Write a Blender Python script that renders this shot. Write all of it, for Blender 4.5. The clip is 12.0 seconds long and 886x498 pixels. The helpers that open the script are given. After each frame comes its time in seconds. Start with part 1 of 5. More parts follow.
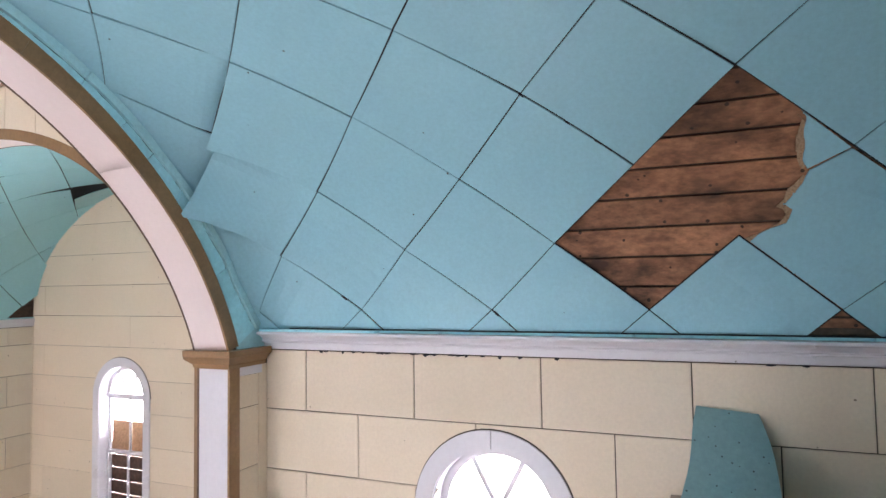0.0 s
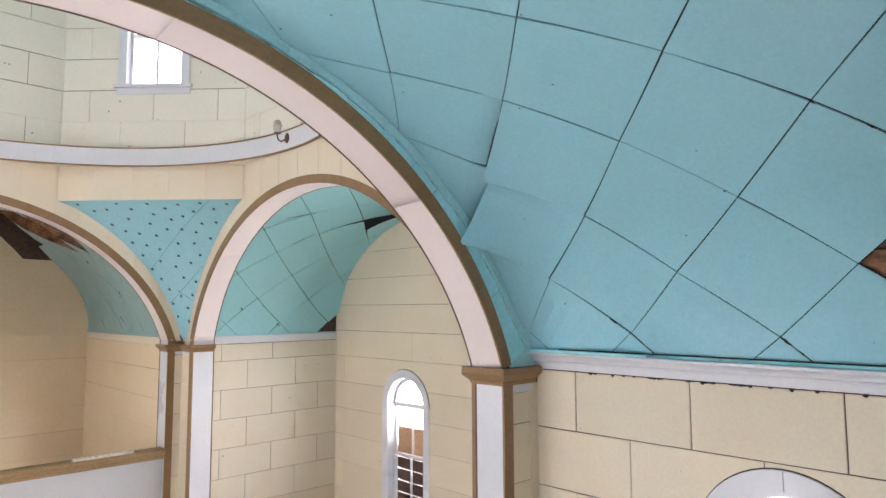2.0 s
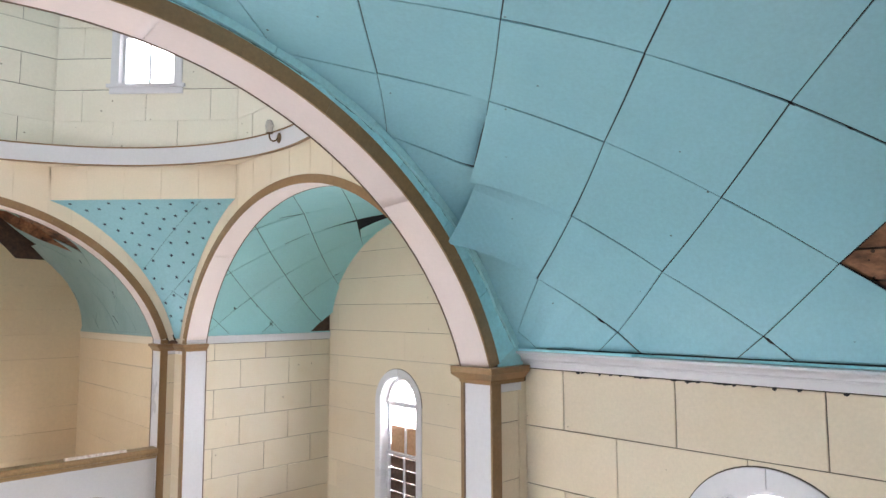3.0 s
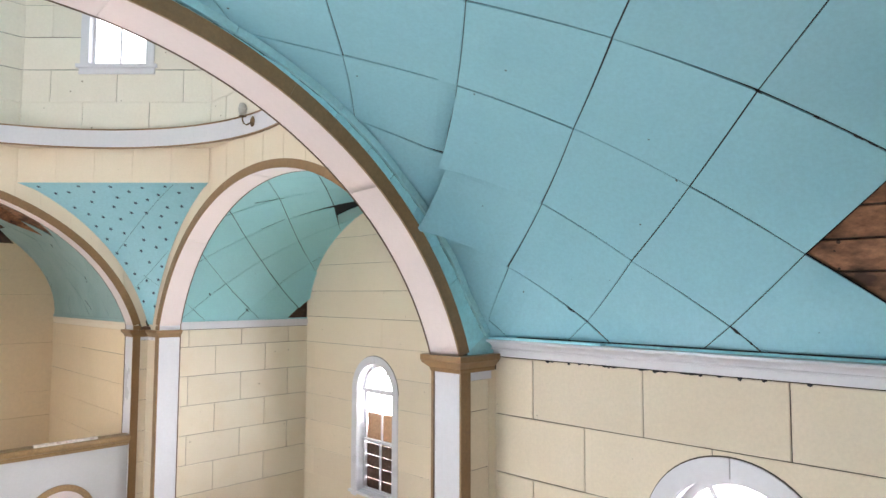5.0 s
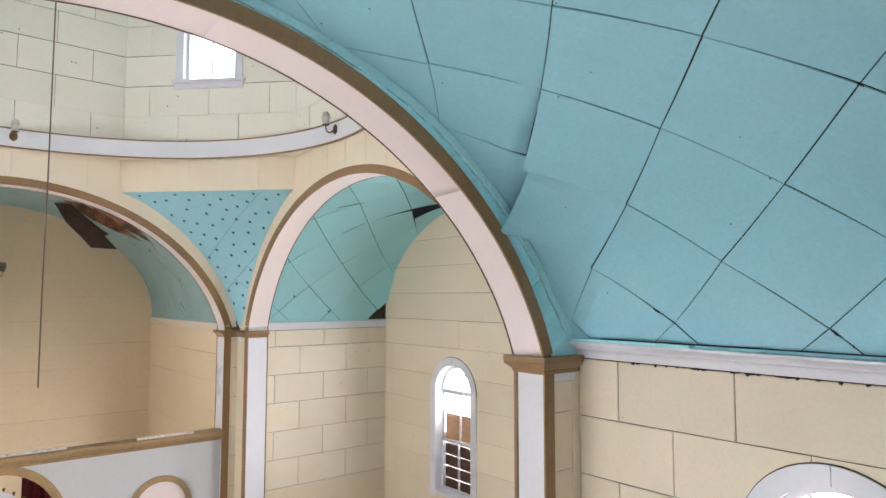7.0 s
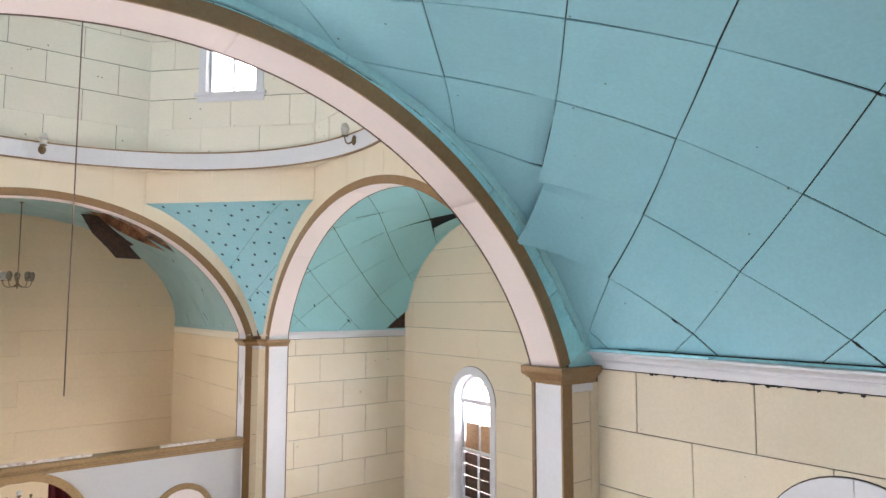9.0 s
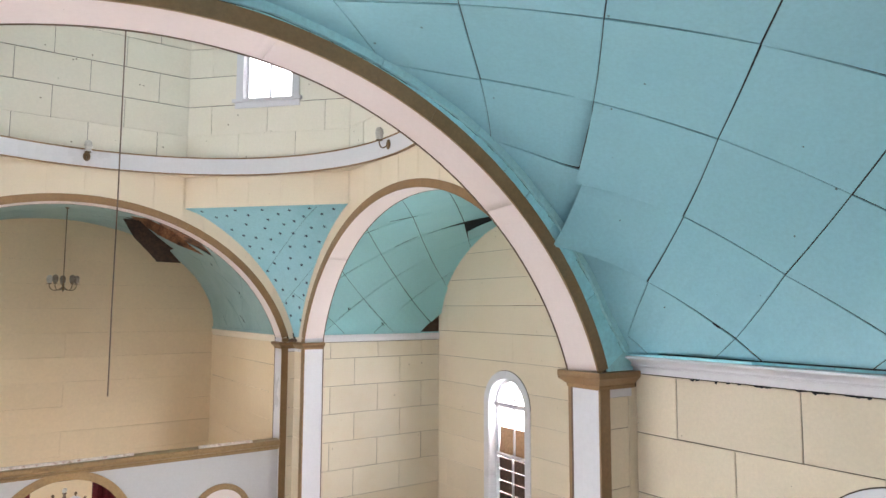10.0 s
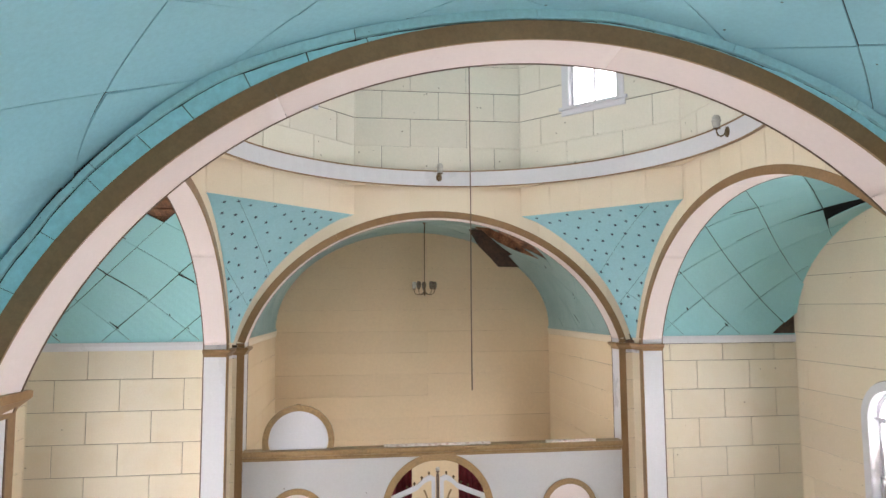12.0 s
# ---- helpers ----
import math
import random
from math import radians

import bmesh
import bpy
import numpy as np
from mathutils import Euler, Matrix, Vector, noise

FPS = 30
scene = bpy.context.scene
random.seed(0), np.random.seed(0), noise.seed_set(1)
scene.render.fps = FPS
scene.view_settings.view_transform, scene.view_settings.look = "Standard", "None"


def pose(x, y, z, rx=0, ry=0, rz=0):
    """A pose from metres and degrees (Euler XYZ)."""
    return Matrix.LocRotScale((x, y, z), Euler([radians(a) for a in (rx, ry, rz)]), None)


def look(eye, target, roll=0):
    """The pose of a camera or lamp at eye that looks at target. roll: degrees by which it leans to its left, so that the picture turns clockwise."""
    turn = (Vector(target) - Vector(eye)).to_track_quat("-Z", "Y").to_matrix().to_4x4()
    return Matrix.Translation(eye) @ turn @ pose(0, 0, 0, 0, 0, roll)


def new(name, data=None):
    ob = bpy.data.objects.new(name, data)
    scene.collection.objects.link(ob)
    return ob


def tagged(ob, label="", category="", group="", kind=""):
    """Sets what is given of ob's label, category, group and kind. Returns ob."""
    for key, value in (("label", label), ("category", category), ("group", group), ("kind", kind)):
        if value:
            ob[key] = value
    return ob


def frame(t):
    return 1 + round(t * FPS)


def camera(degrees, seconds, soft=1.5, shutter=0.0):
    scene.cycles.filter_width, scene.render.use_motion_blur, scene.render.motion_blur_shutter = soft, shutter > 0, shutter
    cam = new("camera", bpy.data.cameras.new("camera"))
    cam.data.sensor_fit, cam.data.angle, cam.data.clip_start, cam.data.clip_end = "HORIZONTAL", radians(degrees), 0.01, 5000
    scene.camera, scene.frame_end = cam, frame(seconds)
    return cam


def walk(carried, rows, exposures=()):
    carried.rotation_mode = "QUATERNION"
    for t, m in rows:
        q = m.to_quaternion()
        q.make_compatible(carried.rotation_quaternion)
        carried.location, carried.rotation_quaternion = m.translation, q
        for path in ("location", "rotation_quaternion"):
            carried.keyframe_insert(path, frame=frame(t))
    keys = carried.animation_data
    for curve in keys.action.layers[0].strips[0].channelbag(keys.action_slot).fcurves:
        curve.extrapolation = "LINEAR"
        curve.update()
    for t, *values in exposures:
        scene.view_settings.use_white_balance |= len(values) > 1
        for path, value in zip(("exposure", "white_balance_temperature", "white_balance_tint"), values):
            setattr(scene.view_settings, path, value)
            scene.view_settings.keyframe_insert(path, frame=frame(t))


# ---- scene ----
cam = camera(68.66, 12.0)
# seconds, eye x, y, z, yaw, pitch, roll
ROWS = [
    (0.0, -1.135, -2.714, 5.961, -66.401, 3.168, 0.897),
    (0.5, -1.185, -2.785, 5.959, -60.646, 4.295, 0.717),
    (1.0, -1.212, -2.789, 5.967, -55.431, 4.972, 0.549),
    (1.5, -1.272, -2.731, 5.965, -49.580, 5.240, 0.317),
    (2.0, -1.308, -2.702, 5.979, -44.042, 5.206, 0.251),
    (2.5, -1.323, -2.714, 5.981, -42.543, 5.217, 0.363),
    (3.0, -1.274, -2.789, 5.978, -44.324, 5.168, 0.233),
    (5.0, -1.102, -2.838, 5.989, -45.648, 4.004, -0.142),
    (5.5, -1.123, -2.776, 5.965, -43.507, 3.689, -0.079),
    (6.0, -1.192, -2.803, 5.978, -41.688, 3.824, -0.012),
    (6.5, -1.243, -2.828, 5.988, -40.428, 3.960, -0.077),
    (7.0, -1.262, -2.830, 5.979, -39.377, 4.201, -0.087),
    (9.0, -1.254, -2.881, 6.003, -37.556, 4.904, -0.060),
    (9.5, -1.248, -2.883, 6.004, -36.975, 4.900, -0.124),
    (10.0, -1.271, -2.848, 6.000, -34.709, 5.222, -0.211),
    (10.5, -1.327, -2.795, 6.026, -27.907, 5.897, -0.275),
    (11.0, -1.384, -2.786, 6.062, -17.954, 5.905, 0.171),
    (11.5, -1.487, -2.814, 6.071, -9.772, 5.553, 0.343),
    (12.0, -1.536, -2.810, 6.061, -6.908, 5.061, 0.349),
]
# seconds, stops, kelvin, tint
EXPOSURES = [(0.0, 0.50, 6440, 19), (0.8, 0.48, 6440, 16), (1.8, 0.42, 6450, 11), (3.2, 0.40, 6460, 9), (5.0, 0.54, 6430, 8), (6.0, 0.52, 6440, 8), (6.8, 0.45, 6470, 9), (9.5, 0.42, 6520, 9), (12.0, 0.35, 6620, 9)]
walk(cam, [(t, pose(x, y, z, 90 + pitch, roll, yaw)) for t, x, y, z, yaw, pitch, roll in ROWS], EXPOSURES)

# ---- plan (metres) ----
XW = 4.38                 # nave side walls
NAVE_A, NAVE_B, NAVE_Z = 4.38, 2.77, 5.485   # nave vault: half width, rise, springing
YN, YB = 1.715, 2.09      # nave arch wall: nave face, crossing face
H = 4.11                  # crossing half width
YC, YF = 6.285, 10.48     # crossing centre, sanctuary arch face
XO = 4.53                 # outer face of the transept arch walls
YO = 10.88                # outer face of the sanctuary arch wall
XT = 7.88                 # transept end walls
YT0, YT1 = 2.03, 10.53    # transept long walls
ARM_A, ARM_B, ARM_Z = 4.25, 2.75, 5.42
XS, YS = 3.97, 16.1       # sanctuary half width, back wall
SAN_B, SAN_Z = 2.77, 5.45
OCT = 1.75                # half side of the octagon
ZP, ZR0, ZR1, ZD = 7.94, 8.55, 8.86, 12.6    # pendentive top, ring, drum top
CAP0, CAP1 = 5.18, 5.36
WEST = -7.6
LOFT = 4.28

# ---- light ----
world = bpy.data.worlds.new("sky")
scene.world = world
world.use_nodes = True
wn = world.node_tree.nodes
sky = wn.new("ShaderNodeTexSky")
sky.sky_type, sky.sun_disc = "NISHITA", False
sky.sun_elevation, sky.sun_rotation = radians(50), radians(120)
world.node_tree.links.new(sky.outputs[0], wn["Background"].inputs[0])
wn["Background"].inputs[1].default_value = 0.15
sun = new("sun", bpy.data.lights.new("sun", "SUN"))
sun.data.energy, sun.data.angle, sun.data.color = 1.0, radians(12), (1.0, 0.96, 0.9)
sun.matrix_world = look((20, -12, 25), (0, 0, 0))

NAVE_POWER, WIN_POWER, DRUM_POWER = 540, 1330, 92
DAY = (1.0, 0.975, 1.02)


def window_lamp(at, toward, width, height, watts, tint=DAY):
    d = bpy.data.lights.new("window_light", "AREA")
    d.shape, d.size, d.size_y, d.energy, d.color = "RECTANGLE", width, height, watts, tint
    ob = new("window_light", d)
    ob.matrix_world = look(at, toward)
    return ob


# ---- materials ----
def material(name, base, rough=0.6, vary=0.08, grain=40.0, stain=None, stain_amount=0.25, stain_scale=1.4, bump=0.1, spots=0.0,
             spot_colour=(0.05, 0.04, 0.03), object_vary=0.05, metal=0.0, streak=None, stain_from=0.5, spot_scale=3.1):
    m = bpy.data.materials.new(name)
    m.use_nodes = True
    nt = m.node_tree
    n, l = nt.nodes, nt.links
    bsdf = n["Principled BSDF"]
    bsdf.inputs["Roughness"].default_value, bsdf.inputs["Metallic"].default_value = rough, metal
    geo = n.new("ShaderNodeNewGeometry")
    mapping = n.new("ShaderNodeMapping")
    l.new(geo.outputs["Position"], mapping.inputs["Vector"])
    if streak:
        mapping.inputs["Scale"].default_value = streak

    def tex(scale, detail, rough_):
        t = n.new("ShaderNodeTexNoise")
        t.inputs["Scale"].default_value, t.inputs["Detail"].default_value, t.inputs["Roughness"].default_value = scale, detail, rough_
        l.new(mapping.outputs[0], t.inputs["Vector"])
        return t

    def mix(a, b, fac, mode="MIX"):
        x = n.new("ShaderNodeMix")
        x.data_type, x.blend_type = "RGBA", mode
        for sock, v in ((x.inputs[0], fac), (x.inputs[6], a), (x.inputs[7], b)):
            if isinstance(v, bpy.types.NodeSocket):
                l.new(v, sock)
            elif isinstance(v, (int, float)):
                sock.default_value = v
            else:
                sock.default_value = (*v, 1)
        return x.outputs[2]

    def ramp(sock, lo, hi, a=0.0, b=1.0):
        r = n.new("ShaderNodeMapRange")
        r.inputs[1].default_value, r.inputs[2].default_value, r.inputs[3].default_value, r.inputs[4].default_value = lo, hi, a, b
        l.new(sock, r.inputs[0])
        return r.outputs[0]

    fine, coarse = tex(grain, 6, 0.65), tex(stain_scale, 5, 0.6)
    dark = tuple(c * (1 - 2.2 * vary) for c in base)
    lite = tuple(min(1, c * (1 + vary)) for c in base)
    col = mix(dark, lite, ramp(fine.outputs[0], 0.3, 0.7))
    if stain:
        col = mix(col, stain, ramp(coarse.outputs[0], stain_from, stain_from + 0.28, 0, stain_amount))
    if object_vary:
        info = n.new("ShaderNodeObjectInfo")
        hsv = n.new("ShaderNodeHueSaturation")
        l.new(ramp(info.outputs["Random"], 0, 1, 1 - object_vary, 1 + object_vary), hsv.inputs["Value"])
        l.new(col, hsv.inputs["Color"])
        col = hsv.outputs[0]
        isl = n.new("ShaderNodeHueSaturation")
        l.new(ramp(geo.outputs["Random Per Island"], 0, 1, 1 - object_vary, 1 + object_vary), isl.inputs["Value"])
        l.new(col, isl.inputs["Color"])
        col = isl.outputs[0]
    if spots:
        v = n.new("ShaderNodeTexVoronoi")
        v.inputs["Scale"].default_value = spot_scale
        l.new(geo.outputs["Position"], v.inputs["Vector"])
        blot = tex(55, 2, 0.5)
        add = n.new("ShaderNodeMath")
        add.operation = "MULTIPLY_ADD"
        l.new(blot.outputs[0], add.inputs[0])
        add.inputs[1].default_value = 0.06
        l.new(v.outputs["Distance"], add.inputs[2])
        col = mix(col, spot_colour, ramp(add.outputs[0], spots + 0.028, spots + 0.042, 0.85, 0))
    l.new(col, bsdf.inputs["Base Color"])
    l.new(ramp(coarse.outputs[0], 0.3, 0.7, max(0.05, rough - 0.12), min(1, rough + 0.1)), bsdf.inputs["Roughness"])
    if bump:
        b = n.new("ShaderNodeBump")
        b.inputs["Strength"].default_value, b.inputs["Distance"].default_value = bump, 0.004
        l.new(fine.outputs[0], b.inputs["Height"])
        l.new(b.outputs[0], bsdf.inputs["Normal"])
    return m


TURQ = material("turquoise_paint", (0.272, 0.525, 0.605), 0.55, 0.035, 30, (0.225, 0.45, 0.525), 0.45, 0.9, 0.08, 0.024, object_vary=0.02)
TURQ_ARM = material("pale_turquoise_paint", (0.31, 0.62, 0.665), 0.5, 0.03, 30, (0.26, 0.545, 0.585), 0.35, 0.9, 0.08, 0.018, object_vary=0.03)
# Greyer and darker turquoise than the other vaults have.
TURQ_SAN = material("grey_turquoise_paint", (0.275, 0.415, 0.41), 0.55, 0.05, 30, (0.21, 0.33, 0.33), 0.5, 1.2, 0.08, 0.014, object_vary=0.03)
TURQ_TRIM = material("turquoise_trim_paint", (0.40, 0.77, 0.83), 0.45, 0.07, 18, (0.30, 0.64, 0.71), 0.5, 2.0, 0.15, object_vary=0.04)
TURQ_BEAD = material("pale_turquoise_bead_paint", (0.38, 0.67, 0.71), 0.45, 0.06, 22, (0.28, 0.55, 0.60), 0.35, 3.0, 0.15, 0.02, (0.04, 0.06, 0.07), object_vary=0.05, spot_scale=7.0)
CREAM = material("cream_paint", (0.70, 0.60, 0.46), 0.6, 0.028, 35, (0.63, 0.535, 0.40), 0.4, 1.1, 0.08, 0.035, (0.14, 0.09, 0.05), object_vary=0.03, spot_scale=4.2)
# CREAM lightened for the transept walls, in place of stronger window light there.
CREAM_ARM_LIT = material("transept_cream_lit", (0.73, 0.65, 0.525), 0.6, 0.03, 35, (0.66, 0.54, 0.37), 0.45, 1.7, 0.08, 0.03, (0.14, 0.09, 0.05), object_vary=0.035, spot_scale=2.6)
CREAM_SPAN = material("cream_plaster_paint", (0.74, 0.64, 0.50), 0.6, 0.02, 34, (0.69, 0.575, 0.41), 0.3, 0.8, 0.06, 0.01, (0.2, 0.13, 0.07), object_vary=0.015)
DRUM = material("pale_cream_paint", (0.74, 0.69, 0.60), 0.6, 0.025, 26, (0.69, 0.63, 0.50), 0.3, 1.2, 0.05, 0.045, (0.16, 0.12, 0.07), object_vary=0.035, spot_scale=3.4)
TAN = material("sanctuary_buff_paint", (0.745, 0.59, 0.395), 0.6, 0.025, 14, (0.68, 0.52, 0.33), 0.5, 0.5, 0.04, object_vary=0.02)
WHITE = material("white_gloss_paint", (0.645, 0.635, 0.675), 0.35, 0.02, 20, (0.61, 0.59, 0.62), 0.1, 0.7, 0.05, 0.012, (0.12, 0.1, 0.08), object_vary=0.02)
# WHITE darkened for the altar screen, in place of weaker light on it.
SCREEN_WHITE_DIM = material("dimmed_white_screen_paint", (0.53, 0.52, 0.53), 0.45, 0.02, 24, (0.50, 0.48, 0.48), 0.3, 1.0, 0.06, 0.03, (0.14, 0.11, 0.09), object_vary=0.02, spot_scale=2.5)
# Pinker than WHITE, for the arch soffits and icon panels.
PINK = material("pinkish_white", (0.74, 0.645, 0.63), 0.42, 0.015, 26, None, 0.0, 0.6, 0.03, 0.012, (0.2, 0.14, 0.1), object_vary=0.02)
BROWN = material("brown_trim_paint", (0.262, 0.15, 0.066), 0.42, 0.08, 28, (0.19, 0.105, 0.042), 0.4, 1.6, 0.12, 0.012, (0.55, 0.45, 0.32), object_vary=0.05)
BEAD = material("dark_brown_bead_paint", (0.12, 0.065, 0.035), 0.45, 0.12, 28, (0.07, 0.04, 0.02), 0.5, 3.0, 0.12, object_vary=0.05)
JOINT = material("dark_joint", (0.07, 0.05, 0.035), 0.9, 0.2, 20, bump=0.2)
# Near-black for tar drips and tears, and for shade behind the joints.
DARK_FILL = material("dark_shade_and_tar", (0.022, 0.022, 0.024), 0.9, 0.2, 20, bump=0.1, object_vary=0)
PLANK = material("bare_plank_wood", (0.33, 0.15, 0.075), 0.75, 0.22, 24, (0.04, 0.02, 0.014), 0.95, 4.2, 0.4, 0.11, (0.012, 0.007, 0.005), 0.25, streak=(1.0, 0.5, 1.0), stain_from=0.41, spot_scale=7.5)
DARKWOOD = material("dark_stained_and_dim_board", (0.085, 0.045, 0.028), 0.8, 0.3, 14, (0.025, 0.015, 0.011), 0.7, 3.0, 0.3, object_vary=0.2)
DUSTY = material("dusty_turquoise_paint", (0.215, 0.375, 0.385), 0.7, 0.06, 24, (0.16, 0.29, 0.30), 0.5, 1.5, 0.12, 0.10, (0.015, 0.018, 0.018), object_vary=0, spot_scale=15.0)
FIBRE = material("torn_fibreboard", (0.45, 0.30, 0.18), 0.95, 0.2, 60, (0.3, 0.18, 0.1), 0.5, 6, 0.5, object_vary=0.1)
OLDWOOD = material("worn_brown_rail", (0.33, 0.21, 0.10), 0.42, 0.12, 22, (0.17, 0.115, 0.065), 0.6, 3.5, 0.2, object_vary=0.05)
PEEL = material("peeling_painted_lath", (0.80, 0.70, 0.64), 0.8, 0.15, 24, (0.36, 0.12, 0.06), 1.0, 13, 0.4, object_vary=0.1, stain_from=0.52)
METAL = material("tarnished_brass", (0.20, 0.13, 0.07), 0.4, 0.25, 60, (0.07, 0.05, 0.03), 0.6, 20, 0.2, metal=0.8, object_vary=0.0)
SMOKE = material("smoky_shade_glass", (0.20, 0.16, 0.12), 0.3, 0.2, 40, (0.08, 0.06, 0.05), 0.6, 12, 0.1, object_vary=0.0)
FROST = material("frosted_shade_glass", (0.56, 0.54, 0.50), 0.25, 0.1, 40, (0.5, 0.46, 0.4), 0.5, 12, 0.1, object_vary=0.0)
PLY = material("particle_board_sheet", (0.42, 0.25, 0.14), 0.8, 0.2, 26, (0.30, 0.16, 0.085), 0.5, 7, 0.3, object_vary=0.15)
RED = material("red_curtain_cloth", (0.16, 0.008, 0.016), 0.85, 0.25, 30, (0.06, 0.002, 0.006), 0.6, 4, 0.3, object_vary=0.05)
STAR = material("dark_blue_star_paint", (0.018, 0.035, 0.075), 0.5, 0.2, 50, bump=0.05, object_vary=0.1)
FLOOR = material("worn_floor_boards", (0.34, 0.27, 0.205), 0.5, 0.2, 10, (0.12, 0.08, 0.05), 0.6, 1.2, 0.2, streak=(1, 0.12, 1))
GREY = material("cord_brown", (0.14, 0.09, 0.06), 0.5, 0.2, 50, object_vary=0)

GLASS = bpy.data.materials.new("window_glass")
GLASS.use_nodes = True
gb = GLASS.node_tree.nodes["Principled BSDF"]
gb.inputs["Transmission Weight"].default_value, gb.inputs["Roughness"].default_value, gb.inputs["IOR"].default_value = 1.0, 0.02, 1.45


# ---- mesh helpers ----
def mesh_ob(name, verts, faces, mat, parent=None, label="", smooth=False, weld=False):
    me = bpy.data.meshes.new(name)
    me.from_pydata([tuple(v) for v in verts], [], faces)
    bm = bmesh.new()
    bm.from_mesh(me)
    if weld:
        bmesh.ops.remove_doubles(bm, verts=bm.verts, dist=0.0008)
    bmesh.ops.recalc_face_normals(bm, faces=bm.faces)
    if smooth:
        for f in bm.faces:
            f.smooth = True
    bm.to_mesh(me)
    bm.free()
    me.materials.append(mat)
    ob = new(name, me)
    if parent is not None:
        ob.parent = parent
    if label:
        ob["label"] = label
    return ob


def thing(name, at, label, category, group="", kind=""):
    ob = new(name)
    ob.empty_display_size = 0.1
    ob.location = at
    return tagged(ob, label, category, group, kind)


class Geo:
    """Collects verts and faces."""

    def __init__(self):
        self.v, self.f, self.weld = [], [], False

    def hexa(self, p):
        """Eight corners: a ring of four below, a ring of four above."""
        k = len(self.v)
        self.v += list(p)
        self.f += [(k, k + 3, k + 2, k + 1), (k + 4, k + 5, k + 6, k + 7)]
        self.f += [(k + i, k + (i + 1) % 4, k + 4 + (i + 1) % 4, k + 4 + i) for i in range(4)]

    def box(self, x0, x1, y0, y1, z0, z1):
        self.hexa([(x0, y0, z0), (x1, y0, z0), (x1, y1, z0), (x0, y1, z0), (x0, y0, z1), (x1, y0, z1), (x1, y1, z1), (x0, y1, z1)])

    def tube(self, pts, r, n=8, cap=True):
        """A round bar through pts; r: one radius or one for each point."""
        pts = [Vector(p) for p in pts]
        rs = r if isinstance(r, (list, tuple)) else [r] * len(pts)
        k, ref = len(self.v), None
        for i, p in enumerate(pts):
            d = (pts[min(i + 1, len(pts) - 1)] - pts[max(i - 1, 0)]).normalized()
            if ref is None:
                ref = Vector((0, 0, 1)) if abs(d.z) < 0.9 else Vector((1, 0, 0))
            s = d.cross(ref).normalized()
            ref = s.cross(d)
            self.v += [p + (s * math.cos(a) + ref * math.sin(a)) * rs[i] for a in (2 * math.pi * j / n for j in range(n))]
        for i in range(len(pts) - 1):
            for j in range(n):
                a, b = k + i * n + j, k + i * n + (j + 1) % n
                self.f.append((a, b, b + n, a + n))
        if cap:
            self.f += [tuple(range(k, k + n)), tuple(range(k + (len(pts) - 1) * n, k + len(pts) * n))]

    def lathe(self, centre, profile, n=16):
        """profile: rows of radius, height."""
        k = len(self.v)
        c = Vector(centre)
        for r, z in profile:
            self.v += [c + Vector((r * math.cos(2 * math.pi * j / n), r * math.sin(2 * math.pi * j / n), z)) for j in range(n)]
        for i in range(len(profile) - 1):
            for j in range(n):
                a, b = k + i * n + j, k + i * n + (j + 1) % n
                self.f.append((a, b, b + n, a + n))

    def make(self, name, mat, parent=None, label="", smooth=False):
        return mesh_ob(name, self.v, self.f, mat, parent, label, smooth, self.weld)


class Wall:
    """A wall's own coordinates: u along it, z up, d out of its face into the room."""

    def __init__(self, origin, along, normal):
        self.o, self.a, self.n = Vector(origin), Vector(along), Vector(normal)

    def __call__(self, u, z, d=0.0):
        return self.o + self.a * u + Vector((0, 0, z)) + self.n * d


def hexa_on(g, w, ua, ub, za0, za1, zb0, zb1, d0, d1):
    g.hexa([w(ua, za0, d0), w(ub, zb0, d0), w(ub, zb1, d0), w(ua, za1, d0), w(ua, za0, d1), w(ub, zb0, d1), w(ub, zb1, d1), w(ua, za1, d1)])


def strips(g, w, u0, u1, z0, z1, d0, d1, hole=None, top=None, low=None, step=0.09):
    """A slab from u0 to u1 and z0 to z1, with a hole (a function of u that gives its lower and upper edge, or None), a curved top and a curved foot."""
    n = max(1, int(math.ceil((u1 - u0) / step))) if (hole or top or low) else 1
    us = [u0 + (u1 - u0) * i / n for i in range(n + 1)]
    g.weld = True

    def tp(u):
        return max(z0, min(z1, top(u))) if top else z1

    def lw(u):
        return min(max(z0, low(u)), z1) if low else z0

    for a, b in zip(us, us[1:]):
        m = (a + b) / 2
        gap = hole(m) if hole else None
        if gap is None:
            if tp(a) - lw(a) > 0.003 or tp(b) - lw(b) > 0.003:
                hexa_on(g, w, a, b, lw(a), max(lw(a), tp(a)), lw(b), max(lw(b), tp(b)), d0, d1)
            continue
        ga, gc = hole(a) or gap, hole(b) or gap
        la, lb = min(max(ga[0], lw(a)), tp(a)), min(max(gc[0], lw(b)), tp(b))
        ha, hb = max(min(ga[1], tp(a)), lw(a)), max(min(gc[1], tp(b)), lw(b))
        if la - lw(a) > 0.003 or lb - lw(b) > 0.003:
            hexa_on(g, w, a, b, lw(a), la, lw(b), lb, d0, d1)
        if tp(a) - ha > 0.003 or tp(b) - hb > 0.003:
            hexa_on(g, w, a, b, ha, tp(a), hb, tp(b), d0, d1)


def ell(x, a, b, c=0.0, z0=0.0):
    """Height of an ellipse over x."""
    t = 1 - ((x - c) / a) ** 2
    return z0 + b * math.sqrt(t) if t > 0 else z0


